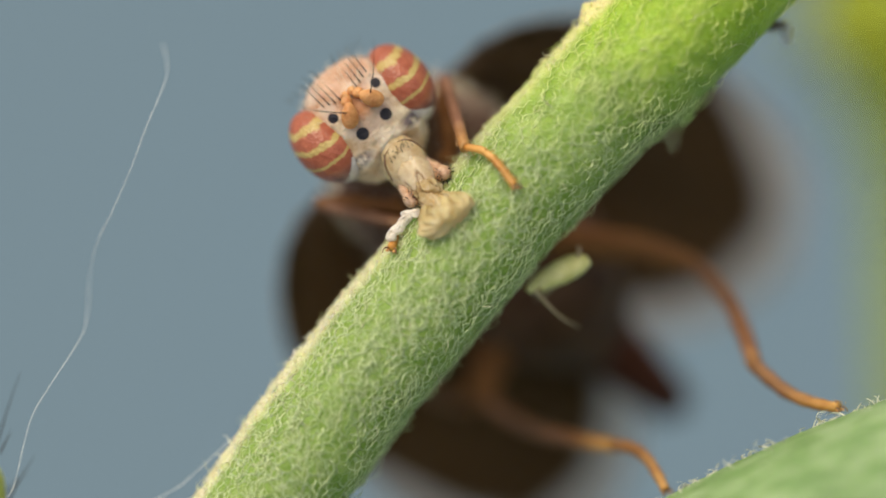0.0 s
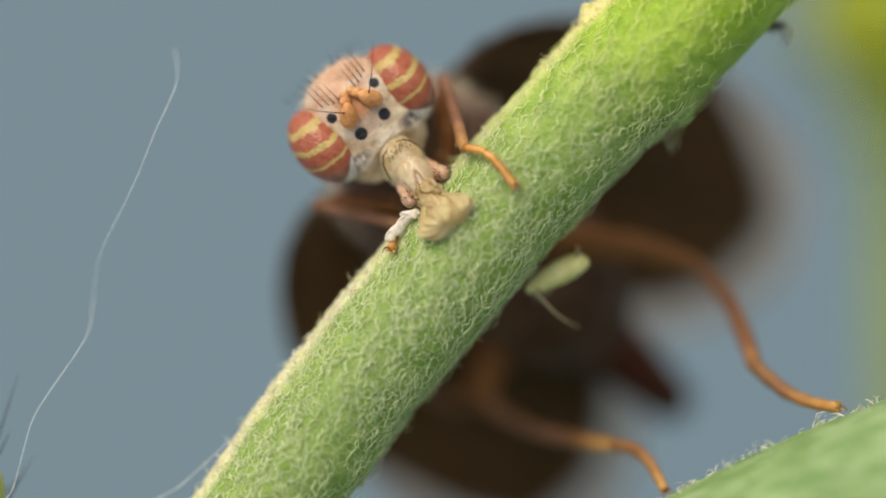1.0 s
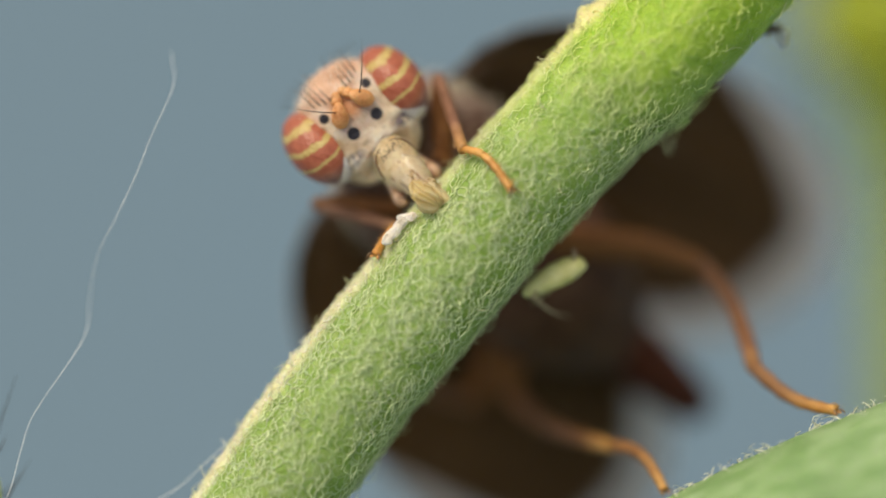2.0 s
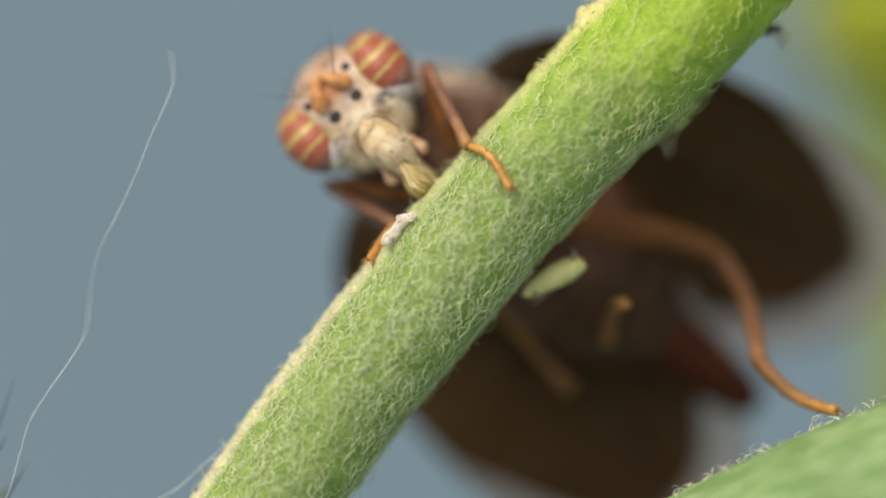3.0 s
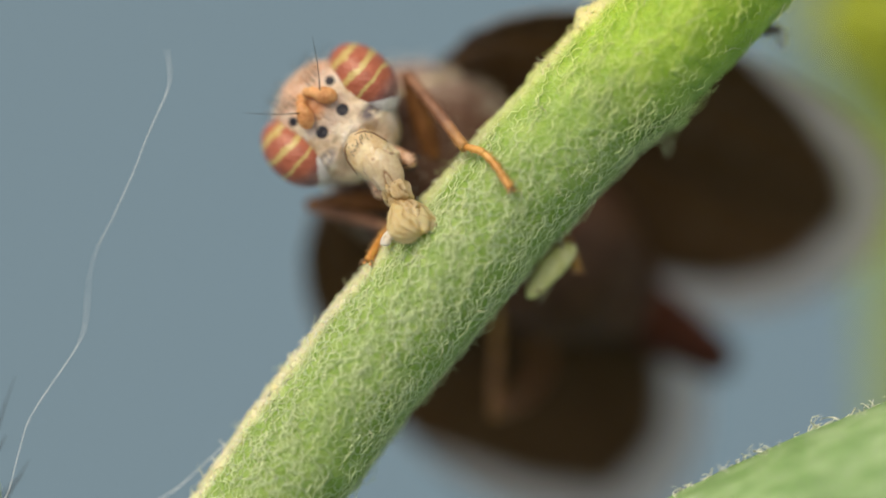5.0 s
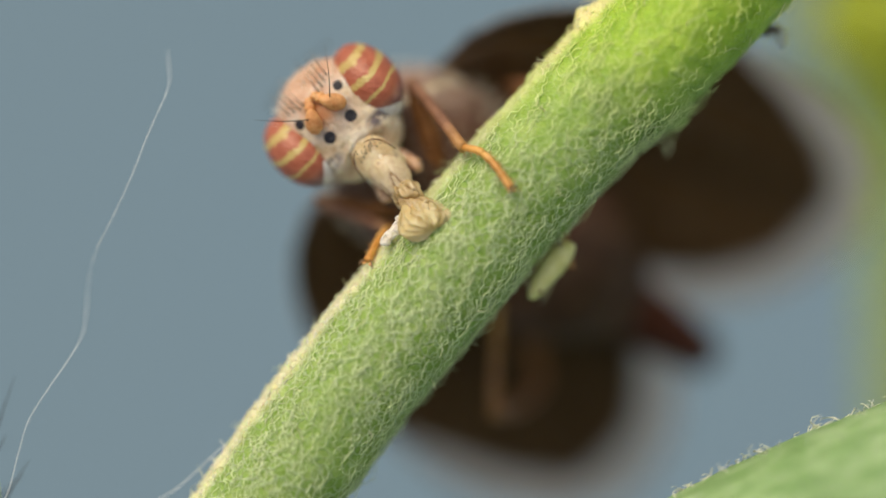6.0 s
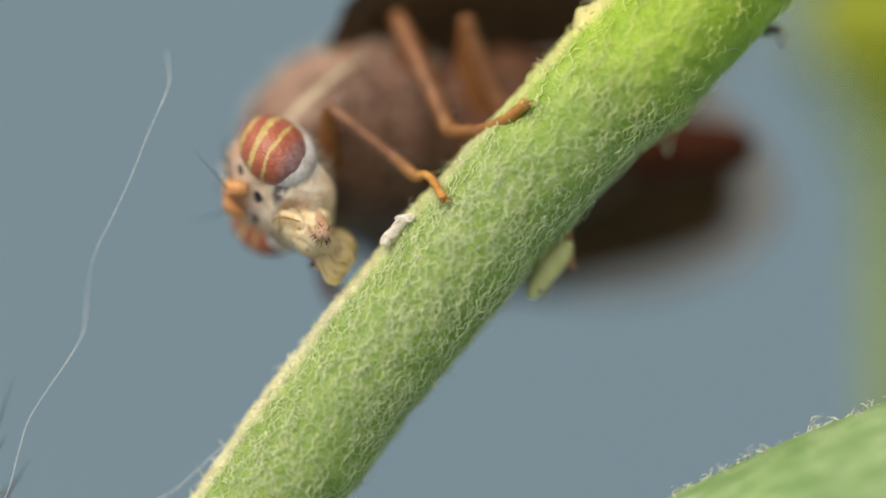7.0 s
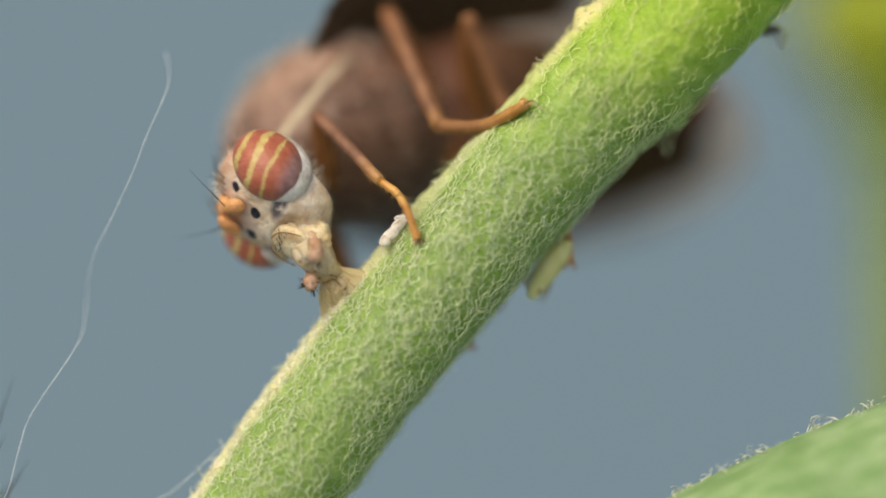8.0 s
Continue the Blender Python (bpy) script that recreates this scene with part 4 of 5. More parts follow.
def make_fly():
    fly = tagged(new("fly"), "brown fly with striped red eyes and dark wings on the stem", "fly")
    make_body(fly)
    head, palps = make_head(fly)
    beak, pad, sleeve = make_proboscis(head)
    wings = [make_wing(fly, 1), make_wing(fly, -1)]
    legs = {}
    for name, row in LEGS.items():
        legs[name] = make_leg(fly, *row[1:])
    return fly, head, palps, sleeve, beak, pad, wings, legs


# hip in the body's space, lengths of thigh, shin and foot, thickness, arch of the foot
LEGS = {
    "front_left": ((0.30, 0.68, -0.60), 0.84, 1.10, 0.68, 0.88, 0.14),
    "front_right": ((-0.30, 0.68, -0.60), 0.84, 0.95, 0.70, 0.92, 0.14),
    "mid_left": ((0.24, 2.0, -0.55), 1.65, 1.45, 1.05, 1.3, -0.10),
    "mid_right": ((-0.24, 2.0, -0.55), 1.8, 1.45, 1.05, 1.0, 0.02),
    "hind_left": ((0.24, 2.4, -0.55), 1.55, 1.85, 0.88, 1.15, 0.16),
    "hind_right": ((-0.24, 2.4, -0.55), 1.7, 1.40, 0.85, 1.15, 0.02),
}

fly, head, palps, sleeve, beak, pad, wings, legs = make_fly()


# ---- small things ----
def curve_tube(name, pts, r, mat, n=60, sides=5):
    bm = bmesh.new()
    s = spline(pts, n)
    o = s[0].copy()
    tube(bm, [p[:3] - o[:3] for p in s], [r] * len(s), sides)
    return part(name, bm, mat, None, "", mm(*o[:3]))


SILK = Mat("silk", (0.90, 0.92, 0.92), 0.3, 0.6).m


def silk_threads():
    t = curve_tube("silk_thread", [(-4.42, -0.17, -2.45), (-4.195, -0.22, -2.39), (-4.06, -0.22, -1.946), (-3.98, -0.22, -1.675), (-3.84, -0.22, -1.43), (-3.545, -0.20, -0.997),
                                   (-3.447, 0.03, -0.78), (-3.425, 0.23, -0.537), (-3.393, 0.13, -0.266), (-3.317, -0.05, 0.005), (-3.165, -0.12, 0.304),
                                   (-2.976, -0.17, 0.71), (-2.829, -0.17, 1.089), (-2.65, -0.12, 1.496), (-2.62, 0.08, 1.69), (-2.66, 0.33, 1.9)], 0.0027, SILK, 90)
    tagged(t, "fine wavy white silk thread", "thread")
    u = curve_tube("silk_thread", [(-4.45, 0.2, -2.75), (-3.4, 0.1, -2.72), (-2.705, 0, -2.39), (-2.46, 0, -2.217), (-2.10, -0.1, -1.88)], 0.0027, SILK, 40)
    tagged(u, "short silk thread stretched to the stem", "thread")
    return t


def bristly_bud():
    root = tagged(new("bristly_bud"), "yellow-green bud with black bristles on a thin stalk", "bud")
    root.matrix_basis = mm(-5.2, 1.0, -40)
    inv = mm(5.2, -1.0, 40)
    bm = bmesh.new()
    limb(bm, [(-5.2, 1.0, -40, 0.3), (-5.0, 0.6, -20, 0.25), (-4.75, 0.2, -6, 0.2), (-4.62, 0.1, -2.9, 0.16)], 24, 14)
    part("stalk", bm, SKIN_STALK, root, "", inv)
    bm = bmesh.new()
    limb(bm, [(-4.62, 0.1, -3.0, 0.15), (-4.56, 0.1, -2.7, 0.28), (-4.53, 0.1, -2.3, 0.275), (-4.52, 0.1, -1.95, 0.12)], 18, 20)
    wobble(bm, 0.02, 5, 2)
    part("bud", bm, mottled("bud_skin", (0.34, 0.40, 0.06), (0.55, 0.58, 0.16), 4, 0.5, 0.02, 0.4), root, "", inv)
    for a, w, l in (((-4.36, 0.05, -2.02), (0.21, -0.02, 0.78), 0.85), ((-4.30, 0.0, -2.0), (0.18, 0, 0.4), 0.25), ((-4.22, 0.05, -2.45), (0.24, 0, 0.45), 0.50),
                    ((-4.28, 0.2, -2.4), (0.5, 0.3, 0.5), 0.35), ((-4.45, 0.1, -1.95), (-0.1, 0, 1), 0.5)):
        bm = bmesh.new()
        bristles(bm, [(a, w, l, (0.1, 0, -0.05))], 0.012, 5, 0.4, 8)
        part("bristle", bm, HAIR_DARK, root, "", inv)


def flower():
    root = tagged(new("yellow_flower"), "yellow-green flower on a pale stalk, far behind the stem", "flower")
    root.matrix_basis = mm(6.0, 9, -40)
    inv = mm(-6.0, -9, 40)
    green = mottled("flower_stalk_skin", (0.22, 0.30, 0.03), (0.30, 0.37, 0.05), 1, 0.6, 0.0, 0.3)
    petal = mottled("petal_skin", (0.25, 0.30, 0.006), (0.33, 0.375, 0.012), 1, 0.6, 0.0, 0.4)
    bm = bmesh.new()
    limb(bm, [(6.0, 9, -40, 0.6), (5.4, 7.5, -15, 0.5), (4.95, 8.0, -1.5, 0.45), (4.85, 8.0, 0.6, 0.45), (4.8, 8.0, 1.9, 0.5)], 30, 18)
    part("stalk", bm, green, root, "", inv)
    bm = bmesh.new()
    ball(bm, (5.0, 8.0, 1.6), (0.95, 0.7, 0.85), 24, 16)
    part("calyx", bm, green, root, "", inv)
    for k in range(18):
        a = 2 * math.pi * k / 18 + 0.1 * math.sin(k * 5)
        bm = bmesh.new()
        ball(bm, (0, 0.8, 0.12 * math.sin(k * 3)), (0.30, 0.8, 0.07), 12, 10, lambda p: Vector((p.x * (1 - 0.3 * p.y), p.y, p.z + 0.8 * p.x * p.x)))
        part("petal", bm, petal, root, "", inv @ mm(4.85, 8.0, 2.4) @ Matrix.Rotation(a, 4, "Z") @ Matrix.Rotation(radians(28 if k % 2 else -8), 4, "X"))
    bm = bmesh.new()
    ball(bm, (4.85, 8.0, 2.4), (1.15, 0.9, 1.05), 20, 14)
    part("disc", bm, petal, root, "", inv)


def flake():
    root = tagged(new("shed_skin_flake"), "crumpled white flake of dry skin stuck to the stem", "flake")
    white = mottled("dry_flake", (0.80, 0.66, 0.51), (0.94, 0.86, 0.75), 7, 0.75, 0.03, 0.3)
    root.matrix_basis = mm(-0.43, -0.31, 0.22)
    for k, (c, r, turn) in enumerate((((-0.03, -0.01, -0.04), (0.055, 0.03, 0.18), -42), ((0.08, -0.03, 0.08), (0.045, 0.028, 0.10), -80), ((-0.12, -0.03, -0.14), (0.05, 0.03, 0.06), 30))):
        bm = bmesh.new()
        ball(bm, (0, 0, 0), r, 40, 30)
        for v in bm.verts:
            fold = noise.noise(v.co * 9 + Vector((k, 2, 0))) + 0.6 * noise.noise(v.co * 21)
            v.co += Vector((0.3, -1, 0.2)) * 0.022 * (0.3 - abs(fold) * 1.4)
        wobble(bm, 0.03, 9, 3 + k)
        part("fold", bm, white, root, "", mm(*c, 0, -turn, 0))


def nymph():
    """A pale young plant bug, its head end at the origin and its body along +x."""
    root = tagged(new("pale_nymph"), "tiny pale green insect nymph clinging to the stem", "insect")
    skin = mottled("nymph_skin", (0.62, 0.58, 0.20), (0.78, 0.73, 0.36), 8, 0.4, 0.01, 0.5)
    pale = mottled("nymph_limb", (0.26, 0.19, 0.11), (0.40, 0.31, 0.20), 8, 0.4, 0.004, 0.4)
    bm = bmesh.new()
    s = spline([(-0.02, 0, -0.02, 0.02), (0.03, 0, -0.02, 0.065), (0.12, 0, -0.01, 0.085), (0.20, 0, 0, 0.10), (0.34, 0, 0.01, 0.125), (0.48, 0, 0.015, 0.122), (0.58, 0, 0.01, 0.095),
                (0.64, 0, 0.0, 0.055), (0.66, 0, 0, 0.01)], 44)
    tube(bm, [p[:3] for p in s], [p[3] * (1 + 0.025 * math.cos(i * 1.4)) for i, p in enumerate(s)], 18, True, 0.9)
    part("body", bm, skin, root)
    for k in (1, -1):
        for x, dx in ((0.12, 0.02), (0.2, 0.10), (0.28, 0.16)):
            bm = bmesh.new()
            limb(bm, [(x, 0.05, k * 0.05, 0.018), (x - dx * 0.4, 0.10, k * 0.11, 0.012), (x - dx - 0.08, 0.20, k * 0.14, 0.007)], 8, 6)
            part("leg", bm, pale, root)
        bm = bmesh.new()
        if k < 0:
            limb(bm, [(0, 0, 0, 0.026), (0.05, 0.0, -0.11, 0.022), (0.10, 0.04, -0.25, 0.014), (0.16, 0.09, -0.37, 0.010), (0.26, 0.16, -0.50, 0.005)], 16, 8)
            feeler = part("feeler", bm, pale, root, "", mm(0.04, -0.04, -0.05))
        else:
            limb(bm, [(0.05, -0.02, 0.05, 0.018), (0.09, -0.03, 0.13, 0.016), (0.06, 0.0, 0.22, 0.008)], 10, 6)
            part("feeler", bm, pale, root)
        bm = bmesh.new()
        ball(bm, (0.10, -0.065 if k < 0 else 0.06, -0.055), (0.022, 0.02, 0.022), 10, 8)
        part("eye", bm, SEAM, root)
        bm = bmesh.new()
        limb(bm, [(0.56, k * 0.05, 0.07, 0.024), (0.60, k * 0.06, 0.13, 0.018), (0.61, k * 0.06, 0.17, 0.012)], 8, 7)
        part("tail_tube", bm, pale, root)
    return root, feeler


def debris():
    root = tagged(new("dark_debris"), "small dark crumb with a grey shred stuck to the stem", "debris")
    root.matrix_basis = mm(3.13, 0.3, 2.04)
    dark = mottled("crumb", (0.09, 0.06, 0.04), (0.19, 0.13, 0.09), 9, 0.5, 0.03)
    bm = bmesh.new()
    ball(bm, (0.03, 0, 0.07), (0.10, 0.08, 0.055), 18, 12)
    wobble(bm, 0.04, 8, 5)
    part("crumb", bm, dark, root)
    shred = mottled("grey_shred", (0.55, 0.55, 0.48), (0.74, 0.74, 0.68), 9, 0.5, 0.01, 0.3)
    for k in range(4):
        bm = bmesh.new()
        turn = 0.7 * k
        limb(bm, [(0.06, 0.02 * k, 0.05, 0.013), (0.10 + 0.06 * math.cos(turn), -0.03, 0.07 - 0.02 * k, 0.017), (0.17, 0.02 * k, 0.0 - 0.015 * k, 0.016), (0.13, 0.0, -0.07 - 0.01 * k, 0.014),
                  (0.06 + 0.01 * k, 0.02, -0.04, 0.010)], 14, 6)
        part("shred", bm, shred, root)


thread = silk_threads()
bristly_bud()
flower()
flake()
bug, feeler = nymph()
debris()


# ---- how things move: places in millimetres, time by time ----
# head: centre, turn (axis times angle)
HEAD = (
    (0.0, (-0.872, 0.100, 1.311), (0.122, -0.696, 0.124)),
    (0.5, (-0.878, 0.115, 1.319), (0.122, -0.696, 0.124)),
    (1.0, (-0.878, 0.129, 1.317), (0.122, -0.696, 0.124)),
    (1.5, (-0.879, 0.144, 1.312), (0.122, -0.696, 0.124)),
    (1.7, (-0.885, 0.150, 1.306), (0.122, -0.696, 0.124)),
    (2.8, (-0.963, 0.500, 1.444), (-0.202, -0.814, -0.145)),
    (3.0, (-0.967, 0.500, 1.443), (-0.187, -0.807, -0.175)),
    (3.5, (-0.971, 0.500, 1.462), (-0.117, -0.795, -0.193)),
    (4.0, (-0.974, 0.500, 1.433), (-0.149, -0.804, -0.181)),
    (4.1, (-0.974, 0.500, 1.433), (-0.149, -0.804, -0.181)),
    (4.3, (-1.102, 0.380, 1.438), (-0.101, -0.801, -0.184)),
    (4.5, (-1.111, 0.325, 1.324), (-0.145, -0.840, -0.144)),
    (4.7, (-1.121, 0.300, 1.324), (-0.145, -0.840, -0.144)),
    (5.8, (-1.100, 0.200, 1.340), (0.106, -0.811, -0.093)),
    (6.0, (-1.084, 0.225, 1.341), (0.106, -0.811, -0.093)),
    (6.2, (-1.096, 0.250, 1.344), (0.106, -0.811, -0.093)),
    (6.3, (-1.214, 0.380, 1.244), (0.065, -0.863, -0.101)),
    (6.4, (-1.300, 0.450, 1.292), (0.107, -0.867, -0.190)),
    (6.5, (-1.459, 0.700, 1.256), (-0.084, -1.038, -0.670)),
    (6.6, (-1.516, 0.625, 1.151), (-0.054, -1.047, -0.750)),
    (6.7, (-1.484, 0.550, 0.951), (-0.060, -1.052, -0.768)),
    (6.8, (-1.504, 0.500, 0.914), (-0.046, -1.042, -0.799)),
    (7.0, (-1.659, 0.400, 0.678), (0.074, -1.078, -1.007)),
    (7.2, (-1.764, 0.300, 0.561), (0.169, -1.151, -0.961)),
    (7.5, (-1.736, 0.150, 0.560), (0.202, -1.090, -0.947)),
    (8.0, (-1.728, 0.120, 0.551), (0.202, -1.090, -0.947)),
)
# body: neck, way to the tail, way to its left
BODY = (
    (0.0, (-0.815, 0.559, 1.222), (0.614, 0.562, -0.554), (0.721, -0.115, 0.683)),
    (0.5, (-0.821, 0.574, 1.231), (0.618, 0.553, -0.558), (0.721, -0.115, 0.684)),
    (1.0, (-0.821, 0.589, 1.228), (0.621, 0.552, -0.556), (0.718, -0.117, 0.686)),
    (1.5, (-0.821, 0.603, 1.223), (0.627, 0.549, -0.552), (0.713, -0.121, 0.690)),
    (1.7, (-0.826, 0.609, 1.217), (0.635, 0.540, -0.552), (0.709, -0.125, 0.694)),
    (2.8, (-0.714, 0.879, 1.367), (0.754, 0.330, -0.568), (0.645, -0.211, 0.734)),
    (3.0, (-0.691, 0.879, 1.352), (0.752, 0.338, -0.566), (0.647, -0.210, 0.733)),
    (3.5, (-0.694, 0.880, 1.342), (0.756, 0.324, -0.569), (0.643, -0.206, 0.738)),
    (4.0, (-0.690, 0.878, 1.327), (0.759, 0.314, -0.570), (0.640, -0.202, 0.741)),
    (4.2, (-0.867, 0.853, 1.307), (0.784, 0.311, -0.537), (0.608, -0.214, 0.764)),
    (4.5, (-0.909, 0.781, 1.290), (0.762, 0.431, -0.484), (0.612, -0.234, 0.755)),
    (4.7, (-0.919, 0.757, 1.290), (0.758, 0.443, -0.478), (0.614, -0.238, 0.753)),
    (5.8, (-0.895, 0.637, 1.206), (0.699, 0.560, -0.445), (0.648, -0.235, 0.724)),
    (6.0, (-0.879, 0.662, 1.206), (0.702, 0.559, -0.441), (0.645, -0.238, 0.726)),
    (6.2, (-0.890, 0.687, 1.212), (0.721, 0.540, -0.434), (0.629, -0.249, 0.736)),
    (6.4, (-1.212, 1.024, 1.396), (0.818, 0.385, -0.427), (0.571, -0.450, 0.687)),
    (6.5, (-1.334, 1.220, 1.349), (0.888, 0.335, -0.317), (0.460, -0.616, 0.639)),
    (6.6, (-1.493, 1.279, 1.104), (0.931, 0.311, -0.193), (0.361, -0.692, 0.626)),
    (6.7, (-1.476, 1.225, 1.076), (0.933, 0.335, -0.130), (0.341, -0.711, 0.615)),
    (6.8, (-1.665, 1.255, 1.085), (0.959, 0.271, -0.087), (0.264, -0.734, 0.625)),
    (7.0, (-1.854, 1.191, 0.920), (0.978, 0.204, 0.048), (0.134, -0.782, 0.610)),
    (7.2, (-2.012, 1.123, 0.910), (0.981, 0.180, 0.077), (0.099, -0.795, 0.598)),
    (7.5, (-1.928, 0.993, 0.844), (0.934, 0.330, 0.138), (0.206, -0.810, 0.548)),
    (8.0, (-1.932, 1.015, 0.840), (0.911, 0.381, 0.156), (0.246, -0.808, 0.535)),
)
MOUTH = ((0.00, (-0.043, -0.550, 0.299)), (1.00, (-0.035, -0.550, 0.294)), (1.70, (-0.046, -0.530, 0.299)), (2.00, (-0.114, -0.300, 0.485)), (2.80, (-0.234, 0.050,
        0.718)), (3.20, (-0.265, 0.050, 0.676)), (3.50, (-0.247, 0.050, 0.752)), (4.00, (-0.244, 0.050, 0.732)), (4.20, (-0.308, 0.000, 0.689)), (4.35, (-0.303,
        0.100, 0.576)), (4.50, (-0.334, -0.400, 0.249)), (4.70, (-0.323, -0.420, 0.250)), (5.80, (-0.152, -0.420, 0.305)), (6.20, (-0.178, -0.420, 0.289)), (6.40,
        (-0.776, 0.300, 0.661)), (6.50, (-0.968, 0.450, 0.852)), (6.60, (-0.962, 0.400, 0.688)), (6.70, (-0.732, 0.350, 0.226)), (6.80, (-0.846, 0.350, 0.226)),
        (7.00, (-1.030, 0.050, -0.060)), (7.20, (-0.989, 0.000, -0.198)), (7.35, (-0.933, -0.100, -0.344)), (7.50, (-0.921, -0.150, -0.414)), (8.00, (-0.920, -0.150,
        -0.425)),)
FEET = {
    "front_left": ((0.00, (0.630, -0.700, 0.568)), (1.00, (0.638, -0.700, 0.573)), (1.70, (0.632, -0.700, 0.573)), (6.40, (0.647, -0.700, 0.595)), (6.50, (0.523,
        -0.850, 0.707)), (6.60, (0.056, -0.500, 0.504)), (6.80, (0.045, -0.500, 0.515)), (7.00, (0.013, -0.500, 0.483)), (7.10, (-0.094, -0.650, 0.358)), (7.20,
        (-0.293, -0.500, 0.121)), (7.35, (-0.239, -0.530, 0.100)), (8.00, (-0.237, -0.530, 0.100)),),
    "front_right": ((0.00, (-0.545, -0.360, -0.035)), (1.00, (-0.537, -0.360, -0.030)), (1.70, (-0.548, -0.360, -0.035)), (2.00, (-0.655, -0.300, -0.055)), (2.80,
        (-0.704, -0.220, -0.106)), (6.50, (-0.718, -0.220, -0.111)), (6.60, (-0.774, 0.100, -0.182)), (6.70, (-1.253, 0.200, -0.491)), (6.85, (-0.777, 0.600,
        -1.082)), (7.00, (-0.014, 0.750, -1.139)), (7.20, (0.259, 0.450, -0.928)), (8.00, (0.261, 0.450, -0.928)),),
    "mid_left": ((0.00, (3.738, -0.200, -1.561)), (1.70, (3.751, -0.200, -1.550)), (2.80, (3.758, -0.200, -1.556)), (4.20, (3.765, -0.200, -1.552)), (4.30, (3.643,
        0.900, 0.854)), (4.40, (2.585, 1.200, 0.911)), (4.50, (2.507, 1.400, 1.243)), (4.65, (2.480, 1.400, 1.243)), (4.70, (2.229, 1.200, 0.676)), (5.00, (1.234,
        0.500, 1.913)), (5.80, (1.133, 0.100, 1.907)), (6.40, (1.124, 0.100, 1.896)), (6.55, (1.041, -0.100, 1.741)), (6.70, (0.800, -0.500, 1.395)), (8.00, (0.804,
        -0.500, 1.395)),),
    "mid_right": ((0.00, (0.479, 1.500, -0.586)), (6.00, (0.534, 1.500, -0.542)), (8.00, (0.535, 0.800, -0.538)),),
    "hind_left": ((0.00, (2.087, 0.000, -2.355)), (1.70, (2.089, 0.000, -2.344)), (2.10, (2.135, 0.000, -2.305)), (2.50, (2.968, 0.600, -1.962)), (2.80, (2.970,
        0.600, -1.361)), (2.90, (2.151, 0.500, -0.902)), (3.00, (1.741, 0.400, -0.541)), (3.20, (2.107, 0.400, -0.704)), (3.50, (2.071, 0.400, -0.638)), (3.80,
        (2.154, 0.400, -0.692)), (4.00, (2.977, 0.600, -1.385)), (4.10, (2.016, 0.500, -0.703)), (4.20, (1.667, 0.500, -0.485)), (4.30, (1.363, 0.500, -0.321)),
        (4.70, (1.342, 0.400, -0.239)), (6.00, (1.215, 0.250, -0.140)), (8.00, (1.225, 0.150, -0.130)),),
    "hind_right": ((0.00, (-0.071, 0.700, -1.127)), (8.00, (-0.011, 0.700, -1.083)),),
}
ANKLES = {
    "front_left": ((0.00, (0.167, -0.380, 0.926)), (1.70, (0.181, -0.380, 0.931)), (2.80, (0.285, -0.380, 0.931)), (4.20, (0.281, -0.380, 0.934)), (4.50, (0.250,
        -0.380, 0.951)), (6.20, (0.200, -0.380, 0.969)), (6.40, (0.244, -0.380, 0.953)), (6.50, (0.201, -0.400, 1.088)), (6.60, (-0.24, 0.05, 0.765)), (6.80,
        (-0.23, 0.05, 0.74)), (7.00, (-0.23, 0.05, 0.68)), (7.20, (-0.51, 0.0, 0.49)), (7.35, (-0.650, -0.350, 0.737)), (8.00, (-0.648, -0.350,
        0.737)),),
    "front_right": ((0.00, (-0.397, 0.250, 0.182)), (6.50, (-0.504, 0.350, 0.171)), (6.70, (-0.940, 0.400, -0.210)), (7.00, (-0.123, 1.000, -0.868)), (8.00, (0.099,
        1.000, -0.649)),),
    "mid_left": ((0.00, (2.895, 0.400, -1.124)), (1.70, (2.914, 0.400, -1.113)), (2.80, (3.046, 0.400, -1.086)), (4.20, (3.053, 0.400, -1.083)), (4.30, (2.996,
        1.200, 0.774)), (4.40, (1.912, 1.900, 0.779)), (4.65, (1.749, 2.000, 1.002)), (5.00, (1.186, 1.100, 1.596)), (5.80, (0.967, 0.900, 1.594)), (6.40, (0.860,
        0.900, 1.594)), (6.60, (0.529, 0.000, 1.313)), (7.00, (0.394, -0.100, 1.247)), (7.50, (0.194, -0.050, 1.242)), (8.00, (0.196, -0.050, 1.242)),),
    "mid_right": ((0.00, (-0.02, 1.40, -0.86)), (2.10, (-0.02, 1.40, -0.86)), (2.80, (1.31, 1.40, -1.49)), (4.20, (1.31, 1.40, -1.49)), (4.60, (0.51, 1.40, -1.35)), (6.30, (0.51, 1.40, -1.35)), (7.00, (0.646, 1.500, -0.212)), (8.00, (0.649, 1.500, -0.212)),),
    "hind_left": ((0.00, (1.619, 0.600, -1.944)), (1.70, (1.633, 0.600, -1.933)), (2.10, (1.657, 0.600, -1.909)), (2.50, (2.273, 1.200, -1.371)), (2.80, (2.163,
        1.100, -0.957)), (2.90, (1.616, 1.100, -0.874)), (3.20, (1.590, 1.100, -0.819)), (3.80, (1.621, 1.100, -0.817)), (4.00, (2.115, 1.100, -0.899)), (4.10,
        (1.458, 1.100, -0.762)), (4.30, (0.967, 1.300, 0.061)), (6.00, (0.915, 1.100, 0.337)), (6.50, (0.915, 1.100, 0.337)), (7.00, (0.90, 1.10, 1.06)), (8.00, (0.90, 1.10, 1.06)),),
    "hind_right": ((0.00, (0.313, 1.400, -0.585)), (8.00, (0.374, 1.400, -0.541)),),
}
